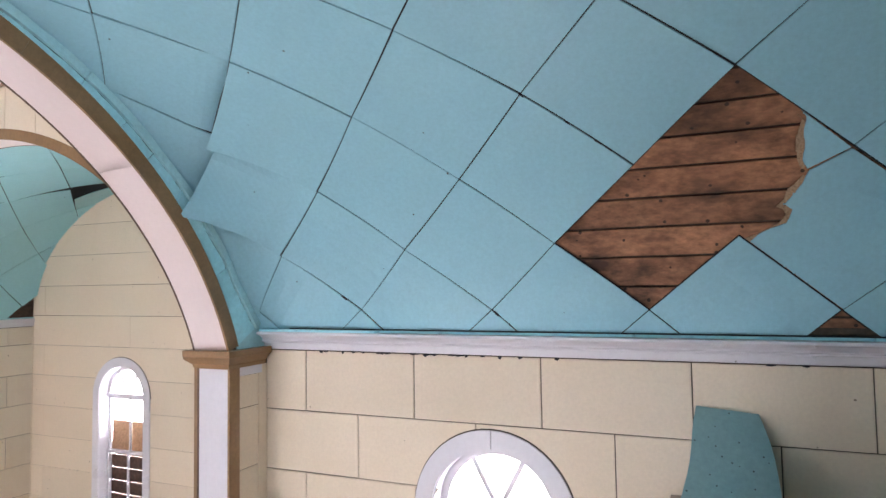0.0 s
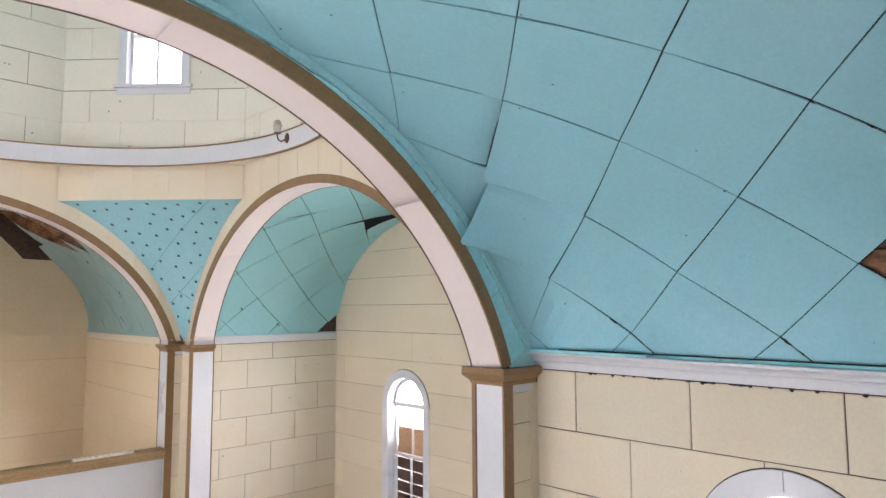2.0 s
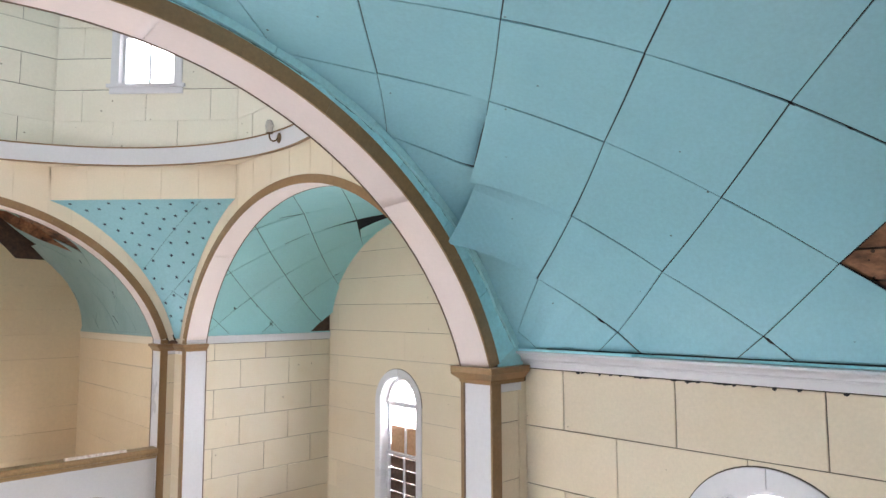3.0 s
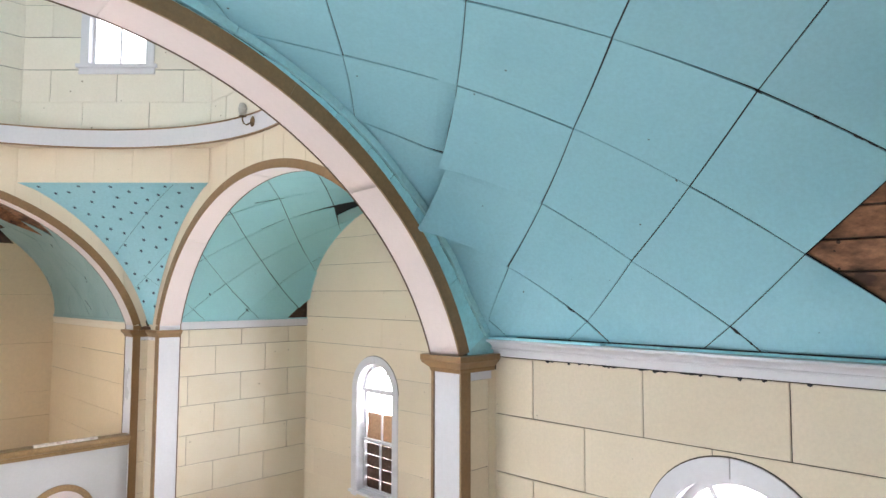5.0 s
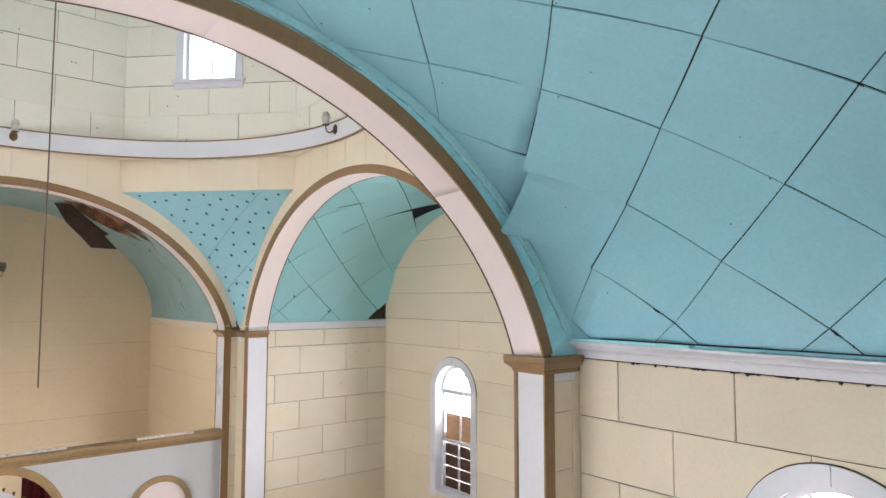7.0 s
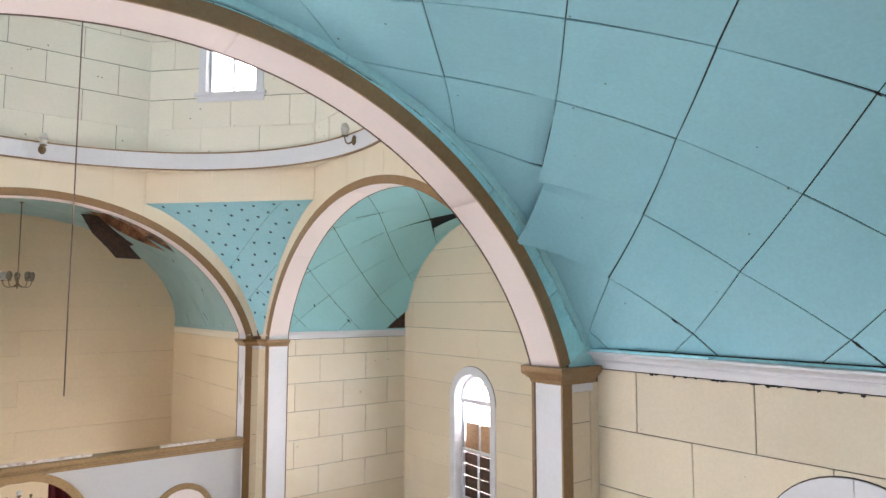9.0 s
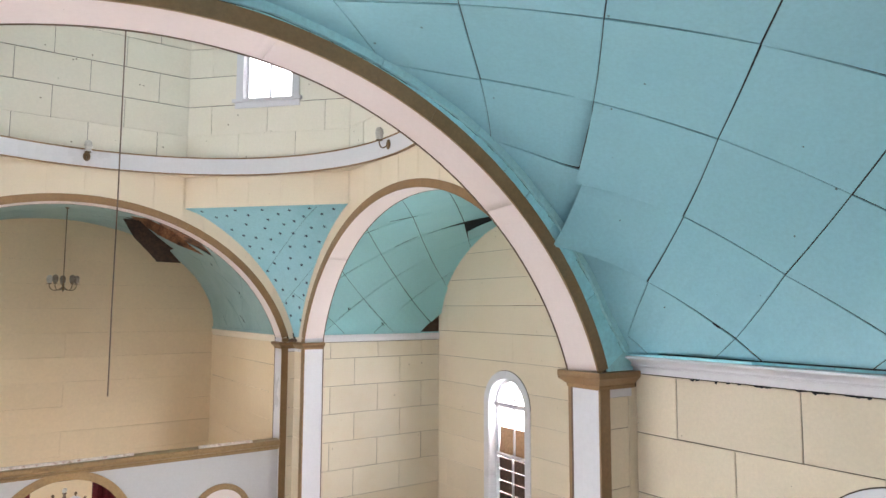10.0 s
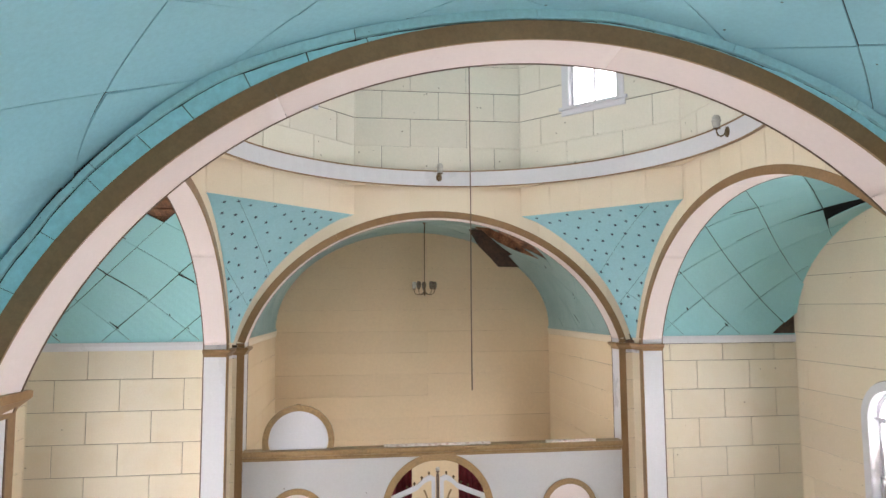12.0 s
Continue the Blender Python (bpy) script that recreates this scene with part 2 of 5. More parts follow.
def board_mesh(name, w, h, t, mat, bevel=0.005):
    """A panel with a small chamfer round its face, in the plane of local x and z, facing -y."""
    v, f = [], []
    for y, s in ((0, 0), (-t + bevel, 0), (-t, bevel)):
        v += [(-w / 2 + s, y, -h / 2 + s), (w / 2 - s, y, -h / 2 + s), (w / 2 - s, y, h / 2 - s), (-w / 2 + s, y, h / 2 - s)]
    for k in (0, 4):
        f += [(k + i, k + (i + 1) % 4, k + 4 + (i + 1) % 4, k + 4 + i) for i in range(4)]
    f.append((8, 9, 10, 11))
    me = bpy.data.meshes.new(name)
    me.from_pydata(v, [], f)
    bm = bmesh.new()
    bm.from_mesh(me)
    bmesh.ops.recalc_face_normals(bm, faces=bm.faces)
    bm.to_mesh(me)
    bm.free()
    me.materials.append(mat)
    return me


BOARDS = {}
rng = random.Random(7)


def panel_rows(parent, w, u0, u1, rows, width, shift, mat, hole=None, top=None, gap=0.006, t=0.014):
    """Courses of panels on a wall. rows: (lower edge, upper edge); joints lie at shift + k * width, every other course by half a panel."""
    rot = Matrix((w.a, -w.n, Vector((0, 0, 1)))).transposed().to_4x4()
    for i, (z0, z1) in enumerate(rows):
        off = shift + (width / 2 if i % 2 else 0)
        k = math.floor((u0 - off) / width)
        while off + k * width < u1:
            a, b = max(u0, off + k * width), min(u1, off + (k + 1) * width)
            k += 1
            if b - a < 0.03:
                continue
            a, b = a + gap / 2, b - gap / 2
            lo, hi = z0 + gap / 2, z1 - gap / 2
            cut = (hole and any(hole(a + (b - a) * j / 12) and hole(a + (b - a) * j / 12)[0] < hi and hole(a + (b - a) * j / 12)[1] > lo for j in range(13))) or \
                  (top and min(top(a), top(b)) < hi)
            if cut:
                if top and max(top(a), top(b), top((a + b) / 2)) < lo + 0.02:
                    continue
                g = Geo()
                strips(g, w, a, b, lo, hi, 0.0, t, hole, top, step=0.06)
                if g.v:
                    g.make("panel", mat, parent)
                continue
            key = (round(b - a, 3), round(hi - lo, 3), mat.name)
            if key not in BOARDS:
                BOARDS[key] = board_mesh("panel", b - a, hi - lo, t, mat)
            ob = new("panel", BOARDS[key])
            ob.parent = parent
            jig = Matrix.Rotation(rng.uniform(-0.0018, 0.0018), 4, "Y") @ Matrix.Rotation(rng.uniform(-0.004, 0.004), 4, "Z")
            ob.matrix_basis = Matrix.Translation(w((a + b) / 2, (lo + hi) / 2, rng.uniform(-0.001, 0.003))) @ rot @ jig


def sweep(g, path, profile, closed=False):
    """A moulding along a level path of (x, y): profile rows are (out, z), out to the left of the way along the path."""
    n = len(path)
    ps = [Vector((*p, 0)) for p in path]
    k, m = len(g.v), len(profile)
    for i, p in enumerate(ps):
        ins = []
        if i > 0 or closed:
            ins.append((p - ps[i - 1]).normalized())
        if i < n - 1 or closed:
            ins.append((ps[(i + 1) % n] - p).normalized())
        nn = [Vector((-d.y, d.x, 0)) for d in ins]
        mit = sum(nn, Vector((0, 0, 0)))
        mit = mit / max(0.2, mit.length_squared) * len(nn) if len(nn) > 1 else nn[0]
        if len(nn) > 1:
            mit = (nn[0] + nn[1]) / (1 + nn[0].dot(nn[1]))
        g.v += [p + mit * o + Vector((0, 0, z)) for o, z in profile]
    for i in range(n if closed else n - 1):
        for j in range(m):
            a, b = k + i * m + j, k + i * m + (j + 1) % m
            c, d = k + ((i + 1) % n) * m + j, k + ((i + 1) % n) * m + (j + 1) % m
            g.f.append((a, b, d, c))
    if not closed:
        g.f += [tuple(range(k, k + m)), tuple(range(k + (n - 1) * m, k + n * m))]


CAP_PROFILE = [(0.0, CAP0), (0.02, CAP0), (0.03, CAP0 + 0.03), (0.03, CAP0 + 0.045), (0.045, CAP0 + 0.06), (0.085, CAP0 + 0.10), (0.10, CAP0 + 0.115), (0.105, CAP0 + 0.12),
               (0.105, CAP1), (0.0, CAP1)]


def capital(path, low=False):
    """low: the slimmer capitals of the crossing."""
    g = Geo()
    sweep(g, path, [(o * 0.9, 5.135 + (z - CAP0) * 0.8) for o, z in CAP_PROFILE] if low else CAP_PROFILE)
    ob = g.make("capital", BROWN)
    return tagged(ob, "brown painted moulded wooden capital on a white arch pier", "capital", "capitals of the arch piers", "structure")


# ---- vaults: ceilings of square boards set diagonally ----
def vault_point(spec, s, th, out=0.0):
    """spec: axis 'x' or 'y', centre, half width, rise, springing. s along the axis."""
    axis, c, a, b, z0 = spec
    w, z = c + (a + out) * math.cos(th), z0 + (b + out) * math.sin(th)
    return Vector((w, s, z)) if axis == "y" else Vector((s, w, z))


def row_angles(spec, first, step):
    """Angles of the rows of nodes from springing to springing: the measured first ones, then equal steps of arc, mirrored at the far side."""
    _, _, a, b, _ = spec
    ths = list(first)
    while ths[-1] < math.pi + 0.1:
        t = ths[-1]
        ths.append(t + step / math.hypot(a * math.sin(t), b * math.cos(t)))
    return [2 * ths[0] - ths[1]] + ths


def clip_poly(poly, inside, cross):
    out = []
    for p, q in zip(poly, poly[1:] + poly[:1]):
        if inside(p):
            out.append(p)
        if inside(p) != inside(q):
            out.append(cross(p, q))
    return out


def vault(name, spec, s0, s1, angles, pitch, phase, mat, label, missing=(), lifted=None, bend=None, nudge=None, tuck=None, twist=None, gap=0.009, slack=0.0, t=0.014, seed=3):
    """All boards of one vault in one mesh. missing: (row, k) of boards that have fallen; lifted: {(row, k): {corner: metres}} (0 foot, 1, 2 sides, 3 head);
    tuck: {(row, k): (edge, metres)} of boards with one edge pushed in behind the next board; slack: how far joints open unevenly."""
    r, rs = random.Random(seed), random.Random(seed + 50)
    g, gb = Geo(), Geo()
    lifted = lifted or {}
    kmin, kmax = int(math.floor((s0 - phase) / pitch)) - 2, int(math.ceil((s1 - phase) / pitch)) + 2
    for i in range(-1, len(angles) - 1):
        for k in range(kmin, kmax):
            if (i, k) in missing:
                continue
            s = phase + pitch * (k + (0.5 if (i + 1) % 2 else 0.0))
            lo = angles[i] if i >= 0 else angles[0] - 0.2
            mid = angles[i + 1]
            hi = angles[i + 2] if i + 2 < len(angles) else mid + 0.2
            ease = 0.5 * gap
            nu = nudge or (lambda row, v: v)
            tw = twist or (lambda row, v: 0.0)
            corners = [(nu(i, s), lo + tw(i, s), 0), (nu(i + 1, s - pitch / 2), mid + tw(i + 1, s - pitch / 2), 1), (nu(i + 2, s), hi + tw(i + 2, s), 3), (nu(i + 1, s + pitch / 2), mid + tw(i + 1, s + pitch / 2), 2)]
            lift = lifted.get((i, k), {})
            warp = [r.uniform(0, 0.016) for _ in range(4)]
            n = 12 if lift or (tuck and (i, k) in tuck) else 6
            slip = tuck.get((i, k)) if tuck else None

            def at(p, q):
                # p from foot to one side, q from foot to the other
                c0, c1, c3, c2 = corners
                ss = (1 - p) * (1 - q) * c0[0] + p * (1 - q) * c1[0] + p * q * c3[0] + (1 - p) * q * c2[0]
                th = (1 - p) * (1 - q) * c0[1] + p * (1 - q) * c1[1] + p * q * c3[1] + (1 - p) * q * c2[1]
                ks = ((1 - p) * (1 - q), p * (1 - q), (1 - p) * q, p * q)
                th, ss = th + lift.get("up", 0) * ks[2], ss - lift.get("back", 0) * ks[2]
                drop = sum(max(0.0, kk) ** (1.15 if lift.get(j, 0) > 0.1 else 1.6) * (lift.get(j, 0) + warp[j]) for j, kk in enumerate(ks))
                if slip:
                    f = max(0.0, 1 - (1 - p if slip[0] == "p1" else q) / 0.3)
                    drop -= slip[1] * f * f * (q if slip[0] == "p1" else 1 - 0.5 * p)
                base = max(min(drop, 0.02), -0.02)
                if bend:
                    ss, more = bend(ss, th)
                    drop, base = drop + more, base + more
                return ss, th, drop, base
            e = ease / 0.98
            ep, eq = (1.5 * e, 0.9 * e) if spec[0] == "y" else (e, e)
            ins = [slack * rs.random() ** 2 * (2.4 if rs.random() < 0.12 else 1.0) for _ in range(8)]

            def board(u, v):
                """Keeps the board clear of its neighbours, by an inset that differs from corner to corner."""
                a, b = ep + ins[0] + (ins[1] - ins[0]) * v, ep + ins[2] + (ins[3] - ins[2]) * v
                c, d = eq + ins[4] + (ins[5] - ins[4]) * u, eq + ins[6] + (ins[7] - ins[6]) * u
                return at(a + (1 - a - b) * u, c + (1 - c - d) * v)
            grid = [[board(p / n, q / n) for q in range(n + 1)] for p in range(n + 1)]
            eb = -0.006
            for p in range(n):
                for q in range(n):
                    quad = [at(eb + (1 - 2 * eb) * x / n, eb + (1 - 2 * eb) * y / n) for x, y in ((p, q), (p + 1, q), (p + 1, q + 1), (p, q + 1))]
                    if all(s0 <= c[0] <= s1 and 0 <= c[1] <= math.pi for c in quad):
                        k4 = len(gb.v)
                        gb.v += [vault_point(spec, c[0], c[1], t + 0.003 - c[3]) for c in quad]
                        gb.f.append((k4, k4 + 1, k4 + 2, k4 + 3))
            vid = {}
            for p in range(n):
                for q in range(n):
                    quad = [grid[p][q], grid[p + 1][q], grid[p + 1][q + 1], grid[p][q + 1]]
                    for ax, val, sgn in ((0, s0, 1), (0, s1, -1), (1, 0.0, 1), (1, math.pi, -1)):
                        def inside(x):
                            return (x[ax] - val) * sgn >= 0

                        def crs(x, y):
                            f = (val - x[ax]) / (y[ax] - x[ax])
                            return tuple(x[m] + (y[m] - x[m]) * f for m in range(4))
                        quad = clip_poly(quad, inside, crs)
                        if len(quad) < 3:
                            break
                    if len(quad) < 3:
                        continue
                    for off, flip in ((0.0, False), (t, True)):
                        ids = []
                        for x in quad:
                            key = (round(x[0], 5), round(x[1], 5), off)
                            if key not in vid:
                                vid[key] = len(g.v)
                                g.v.append(vault_point(spec, x[0], x[1], off - x[2]))
                            ids.append(vid[key])
                        if len(set(ids)) > 2:
                            g.f.append(tuple(ids[::-1] if flip else ids))
                    # edges of the board
                    for (pa, qa, pb, qb), on in (((p, q, p + 1, q), q == 0), ((p, q + 1, p + 1, q + 1), q == n - 1), ((p, q, p, q + 1), p == 0), ((p + 1, q, p + 1, q + 1), p == n - 1)):
                        if on:
                            x, y = grid[pa][qa], grid[pb][qb]
                            if all(s0 <= c[0] <= s1 and 0 <= c[1] <= math.pi for c in (x, y)):
                                k4 = len(g.v)
                                g.v += [vault_point(spec, x[0], x[1], -x[2]), vault_point(spec, y[0], y[1], -y[2]), vault_point(spec, y[0], y[1], t - y[2]), vault_point(spec, x[0], x[1], t - x[2])]
                                g.f.append((k4, k4 + 1, k4 + 2, k4 + 3))
    ob = g.make(name, mat)
    # Near-black sheet behind the boards: shade of the joints put in as colour.
    gb.make("joint_paper", DARK_FILL, ob, "near-black sheet standing in for shade in the joints")
    return tagged(ob, label, "ceiling", kind="structure")


def sheathing(name, spec, s0, s1, width=0.245, out=0.035, mat=None):
    """Planks along the vault, behind the boards."""
    g = Geo()
    _, _, a, b, _ = spec
    th = -0.02
    r = random.Random(11)
    while th < math.pi + 0.02:
        d = width / math.hypot(a * math.sin(th), b * math.cos(th))
        o = out + r.uniform(0, 0.006)
        e = 0.012 / 3.5
        p = [(s0, th + e), (s1, th + e), (s1, th + d - e), (s0, th + d - e)]
        g.hexa([vault_point(spec, s, x, o) for s, x in p] + [vault_point(spec, s, x, o + 0.025) for s, x in p])
        th += d
    ob = g.make(name, mat or PLANK)
    # felt behind the planks closes the roof
    g2 = Geo()
    m = 48
    for i in range(m):
        x, y = -0.05 + (math.pi + 0.1) * i / m, -0.05 + (math.pi + 0.1) * (i + 1) / m
        p = [(s0, x), (s1, x), (s1, y), (s0, y)]
        g2.hexa([vault_point(spec, s, q, out + 0.05) for s, q in p] + [vault_point(spec, s, q, out + 0.09) for s, q in p])
    g2.make("felt", JOINT, ob)
    return tagged(ob, "bare reddish brown roof planks with knots and dark stains", "roof planks", kind="structure")


NAVE = ("y", 0.0, NAVE_A, NAVE_B, NAVE_Z)
NAVE_ROWS = [0.09, 0.297, 0.51, 0.724, 0.917, 1.096, 1.268]
EAST = ("x", YC, ARM_A, ARM_B, ARM_Z)
ARM_ROWS = [0.087, 0.29, 0.494, 0.691, 0.89, 1.087]
SAN = ("y", -0.05, XS, SAN_B, SAN_Z)


def nave_bend(s, th):
    """Beside the arch the boards bend inwards to meet its rim, most of all above the south cornice."""
    e = s - 0.8
    if e <= 0:
        return s, 0.0
    knots = [(-0.3, 0.15), (0.0, 0.2), (0.1, 0.66), (0.22, 1.05), (0.45, 1.18), (0.72, 1.02), (1.05, 0.52), (1.5, -0.02), (2.2, 0.12), (2.45, 0.45), (2.7, 0.7), (2.95, 0.65), (3.5, 0.3)]
    g = 0.1
    for (a, ga), (b, gb2) in zip(knots, knots[1:]):
        if a <= th < b:
            g = ga + (gb2 - ga) * (th - a) / (b - a)
    k = min(1.05, e / 1.28)
    return s - 0.34 * k * k, 0.37 * g * k * k


vault("ceiling_nave", NAVE, WEST, YN - 0.004, row_angles(NAVE, NAVE_ROWS, 0.667), 1.4, -2.112, TURQ,
      "turquoise painted fibreboard vault of diagonal square boards, some fallen", missing=((1, 0), (2, -1), (1, -1), (-1, -1)),
      lifted={(2, 2): {2: 0.275, 0: 0.04, "up": 0.045, "back": 0.07}, (3, 2): {2: 0.185, 0: 0.035}, (1, 1): {3: 0.0, 2: 0.02}, (2, 0): {1: 0.03, 0: 0.02}, (2, 1): {0: 0.008},
              (3, 0): {0: 0.02, 1: 0.015}, (3, 1): {0: 0.012}, (1, 0): {2: 0.02}},
      bend=nave_bend, tuck={(2, 2): ("p1", 0.10), (4, 2): ("q0", 0.07), (3, 3): ("q0", 0.07), (1, 3): ("p1", 0.03)}, nudge=lambda row, v: v - 0.04 * (v + 2.6) if row <= 1 else (v - 0.06 if row == 5 and v > 1.8 else v),
      twist=lambda row, v: 0.033 if row == 5 and 1.8 < v < 2.5 else 0.0, gap=0.0085, slack=0.003)
sheathing("roof_planks", NAVE, WEST, YN + 0.01)
vault("ceiling_south_transept", EAST, XO, XT, row_angles(EAST, ARM_ROWS, 0.66), 1.29, 5.03, TURQ_ARM,
      "pale turquoise fibreboard transept vault with open joints and torn corners", missing=((0, 2), (-1, 2)),
      lifted={(1, 2): {2: 0.12, 0: 0.04}, (5, 2): {1: 0.27, 3: 0.1}, (4, 1): {3: 0.05}, (6, 1): {2: 0.03}, (3, 0): {1: 0.02}, (1, 1): {0: 0.03}}, gap=0.0075, slack=0.007, seed=5)
# DARKWOOD here darkens the planks to stand for the dim hole.
sheathing("roof_planks", EAST, XO - 0.04, XT + 0.02, mat=DARKWOOD)
vault("ceiling_north_transept", EAST, -XT, -XO, row_angles(EAST, ARM_ROWS, 0.66), 1.29, -5.015, TURQ_ARM,
      "pale turquoise fibreboard transept vault with wide black joints", missing=((5, 0),), lifted={(3, -1): {0: 0.04}, (2, -1): {1: 0.03}, (2, 0): {2: 0.03}}, gap=0.007, slack=0.008, seed=6)
sheathing("roof_planks", EAST, -XT - 0.02, -XO + 0.04)
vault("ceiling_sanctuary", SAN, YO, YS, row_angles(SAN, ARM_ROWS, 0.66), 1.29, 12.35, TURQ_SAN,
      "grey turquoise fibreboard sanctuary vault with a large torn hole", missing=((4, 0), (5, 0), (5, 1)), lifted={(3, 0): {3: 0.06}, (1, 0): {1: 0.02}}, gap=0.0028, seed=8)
sheathing("roof_planks", SAN, YO - 0.04, YS + 0.02)

# ---- openings ----
WIN_R, WIN_TRIM, WIN_Z, WIN_SILL = 0.585, 0.75, 3.92, 1.75


def round_hole(c, r=WIN_R, z=WIN_Z, sill=WIN_SILL):
    def f(u):
        if abs(u - c) >= r:
            return None
        return sill, z + math.sqrt(r * r - (u - c) ** 2)
    return f


def two_holes(a, b):
    return lambda u: a(u) or b(u)


def arc_band(g, w, c, z, r0, r1, d0, d1, a0, a1, n, squash=1.0):
    g.weld = True
    for i in range(n):
        x, y = a0 + (a1 - a0) * i / n, a0 + (a1 - a0) * (i + 1) / n
        q = [(r0, x), (r1, x), (r1, y), (r0, y)]
        g.hexa([w(c + r * math.cos(t), z + r * math.sin(t) * squash, d0) for r, t in q] + [w(c + r * math.cos(t), z + r * math.sin(t) * squash, d1) for r, t in q])


def round_window(name, w, c, label, boarded=False, watts=None):
    """A round-headed window: white casing, deep reveal, sashes with a fan head."""
    ob = thing(name, w(c, WIN_SILL, 0), label, "window", "round-headed windows", "structure")
    inv = Matrix.Translation(-ob.location)

    def add(g, part_name, mat, label2="", smooth=False):
        g.v = [inv @ Vector(v) for v in g.v]
        return g.make(part_name, mat, ob, label2, smooth)

    g = Geo()
    arc_band(g, w, c, WIN_Z, WIN_R, WIN_TRIM, 0.0, 0.04, 0.0, math.pi / 2, 14)
    hexa_on(g, w, c + WIN_R, c + WIN_TRIM, WIN_SILL - 0.1, WIN_Z, WIN_SILL - 0.1, WIN_Z, 0.0, 0.04)
    add(g, "casing", WHITE)
    g = Geo()
    arc_band(g, w, c, WIN_Z, WIN_R, WIN_TRIM, 0.0, 0.037, math.pi / 2 + 0.008, math.pi, 14)
    hexa_on(g, w, c - WIN_TRIM, c - WIN_R, WIN_SILL - 0.1, WIN_Z, WIN_SILL - 0.1, WIN_Z, 0.0, 0.037)
    add(g, "casing", WHITE)
    # Dark strip round the casing: its shadow line put in as colour.
    g = Geo()
    arc_band(g, w, c, WIN_Z, WIN_TRIM, WIN_TRIM + 0.012, 0.0, 0.018, 0.0, math.pi, 28)
    add(g, "casing_shadow_line", JOINT, "dark strip as shadow line round the casing")
    g = Geo()
    arc_band(g, w, c, WIN_Z, WIN_R - 0.012, WIN_R, -0.32, 0.02, 0.0, math.pi, 28)
    for s in (-1, 1):
        a, b = sorted((c + s * WIN_R, c + s * (WIN_R - 0.012)))
        hexa_on(g, w, a, b, WIN_SILL, WIN_Z, WIN_SILL, WIN_Z, -0.32, 0.02)
    add(g, "reveal", WHITE)
    g = Geo()
    hexa_on(g, w, c - WIN_TRIM - 0.04, c + WIN_TRIM + 0.04, WIN_SILL - 0.03, WIN_SILL + 0.02, WIN_SILL - 0.03, WIN_SILL + 0.02, -0.3, 0.09)
    add(g, "sill", WHITE)
    r = WIN_R - 0.012
    g = Geo()
    arc_band(g, w, c, WIN_Z, r - 0.075, r, -0.20, -0.15, 0.0, math.pi, 28)
    hexa_on(g, w, c - r, c + r, WIN_Z - 0.03, WIN_Z + 0.03, WIN_Z - 0.03, WIN_Z + 0.03, -0.205, -0.12)
    for ang in (62, 118):
        t = radians(ang)
        d = Vector((math.cos(t), math.sin(t)))
        e = Vector((-d.y, d.x)) * 0.022
        q = [d * 0.06 - e, d * (r - 0.05) - e, d * (r - 0.05) + e, d * 0.06 + e]
        g.hexa([w(c + p.x, WIN_Z + p.y, -0.20) for p in q] + [w(c + p.x, WIN_Z + p.y, -0.145) for p in q])
    add(g, "fan_sash", WHITE)
    for nm, z0, z1, d in (("upper_sash", 2.80, WIN_Z - 0.03, -0.2), ("lower_sash", WIN_SILL + 0.02, 2.86, -0.16)):
        g = Geo()
        for a, b, x, y in ((c - r, c - r + 0.055, z0, z1), (c + r - 0.055, c + r, z0, z1), (c - r, c + r, z0, z0 + 0.06), (c - r, c + r, z1 - 0.05, z1), (c - 0.016, c + 0.016, z0, z1)):
            hexa_on(g, w, a, b, x, y, x, y, d - 0.02, d + 0.02)
        if nm == "upper_sash" and not boarded:
            zm = z0 + 0.6
            hexa_on(g, w, c - r, c + r, zm - 0.012, zm + 0.012, zm - 0.012, zm + 0.012, d - 0.01, d + 0.01)
        add(g, nm, WHITE)
    g = Geo()
    m = 16
    for i in range(m):
        a, b = c - r + 2 * r * i / m, c - r + 2 * r * (i + 1) / m
        hexa_on(g, w, a, b, WIN_Z, WIN_Z + math.sqrt(max(0, r * r - (a - c) ** 2)), WIN_Z, WIN_Z + math.sqrt(max(0, r * r - (b - c) ** 2)), -0.18, -0.176)
    add(g, "pane", GLASS).visible_shadow = False
    if not boarded:
        for a, b in ((c - r, c), (c, c + r)):
            for x, y, d in ((2.86, WIN_Z - 0.03, -0.2), (WIN_SILL, 2.8, -0.16)):
                g = Geo()
                hexa_on(g, w, a, b, x, y, x, y, d - 0.002, d + 0.002)
                add(g, "pane", GLASS).visible_shadow = False
    else:
        for a, b in ((c - r + 0.06, c - 0.02), (c + 0.02, c + r - 0.06)):
            g = Geo()
            hexa_on(g, w, a, b, 2.84, 3.42, 2.84, 3.42, -0.235, -0.225)
            add(g, "board", PLY, "orange brown particle board in a broken pane")
        for a, b in ((c - r + 0.06, c - 0.02), (c + 0.02, c + r - 0.06)):
            g = Geo()
            hexa_on(g, w, a, b, 3.42, WIN_Z - 0.03, 3.42, WIN_Z - 0.03, -0.203, -0.199)
            add(g, "pane", GLASS).visible_shadow = False
        z = WIN_SILL
        while z < 2.8:
            g = Geo()
            hexa_on(g, w, c - r, c + r, z, z + 0.232, z + 0.006, z + 0.24, -0.29, -0.265)
            add(g, "slat", DARKWOOD, "dark weathered board behind the sash")
            z += 0.25
    mid = w(c, 3.3, -0.6)
    window_lamp(mid, w(c, 3.25, 1.0), 3.0, 3.4, watts or WIN_POWER)
    return ob


# ---- walls ----
def finish(ob, label, cat="wall"):
    return tagged(ob, label, cat, kind="structure")


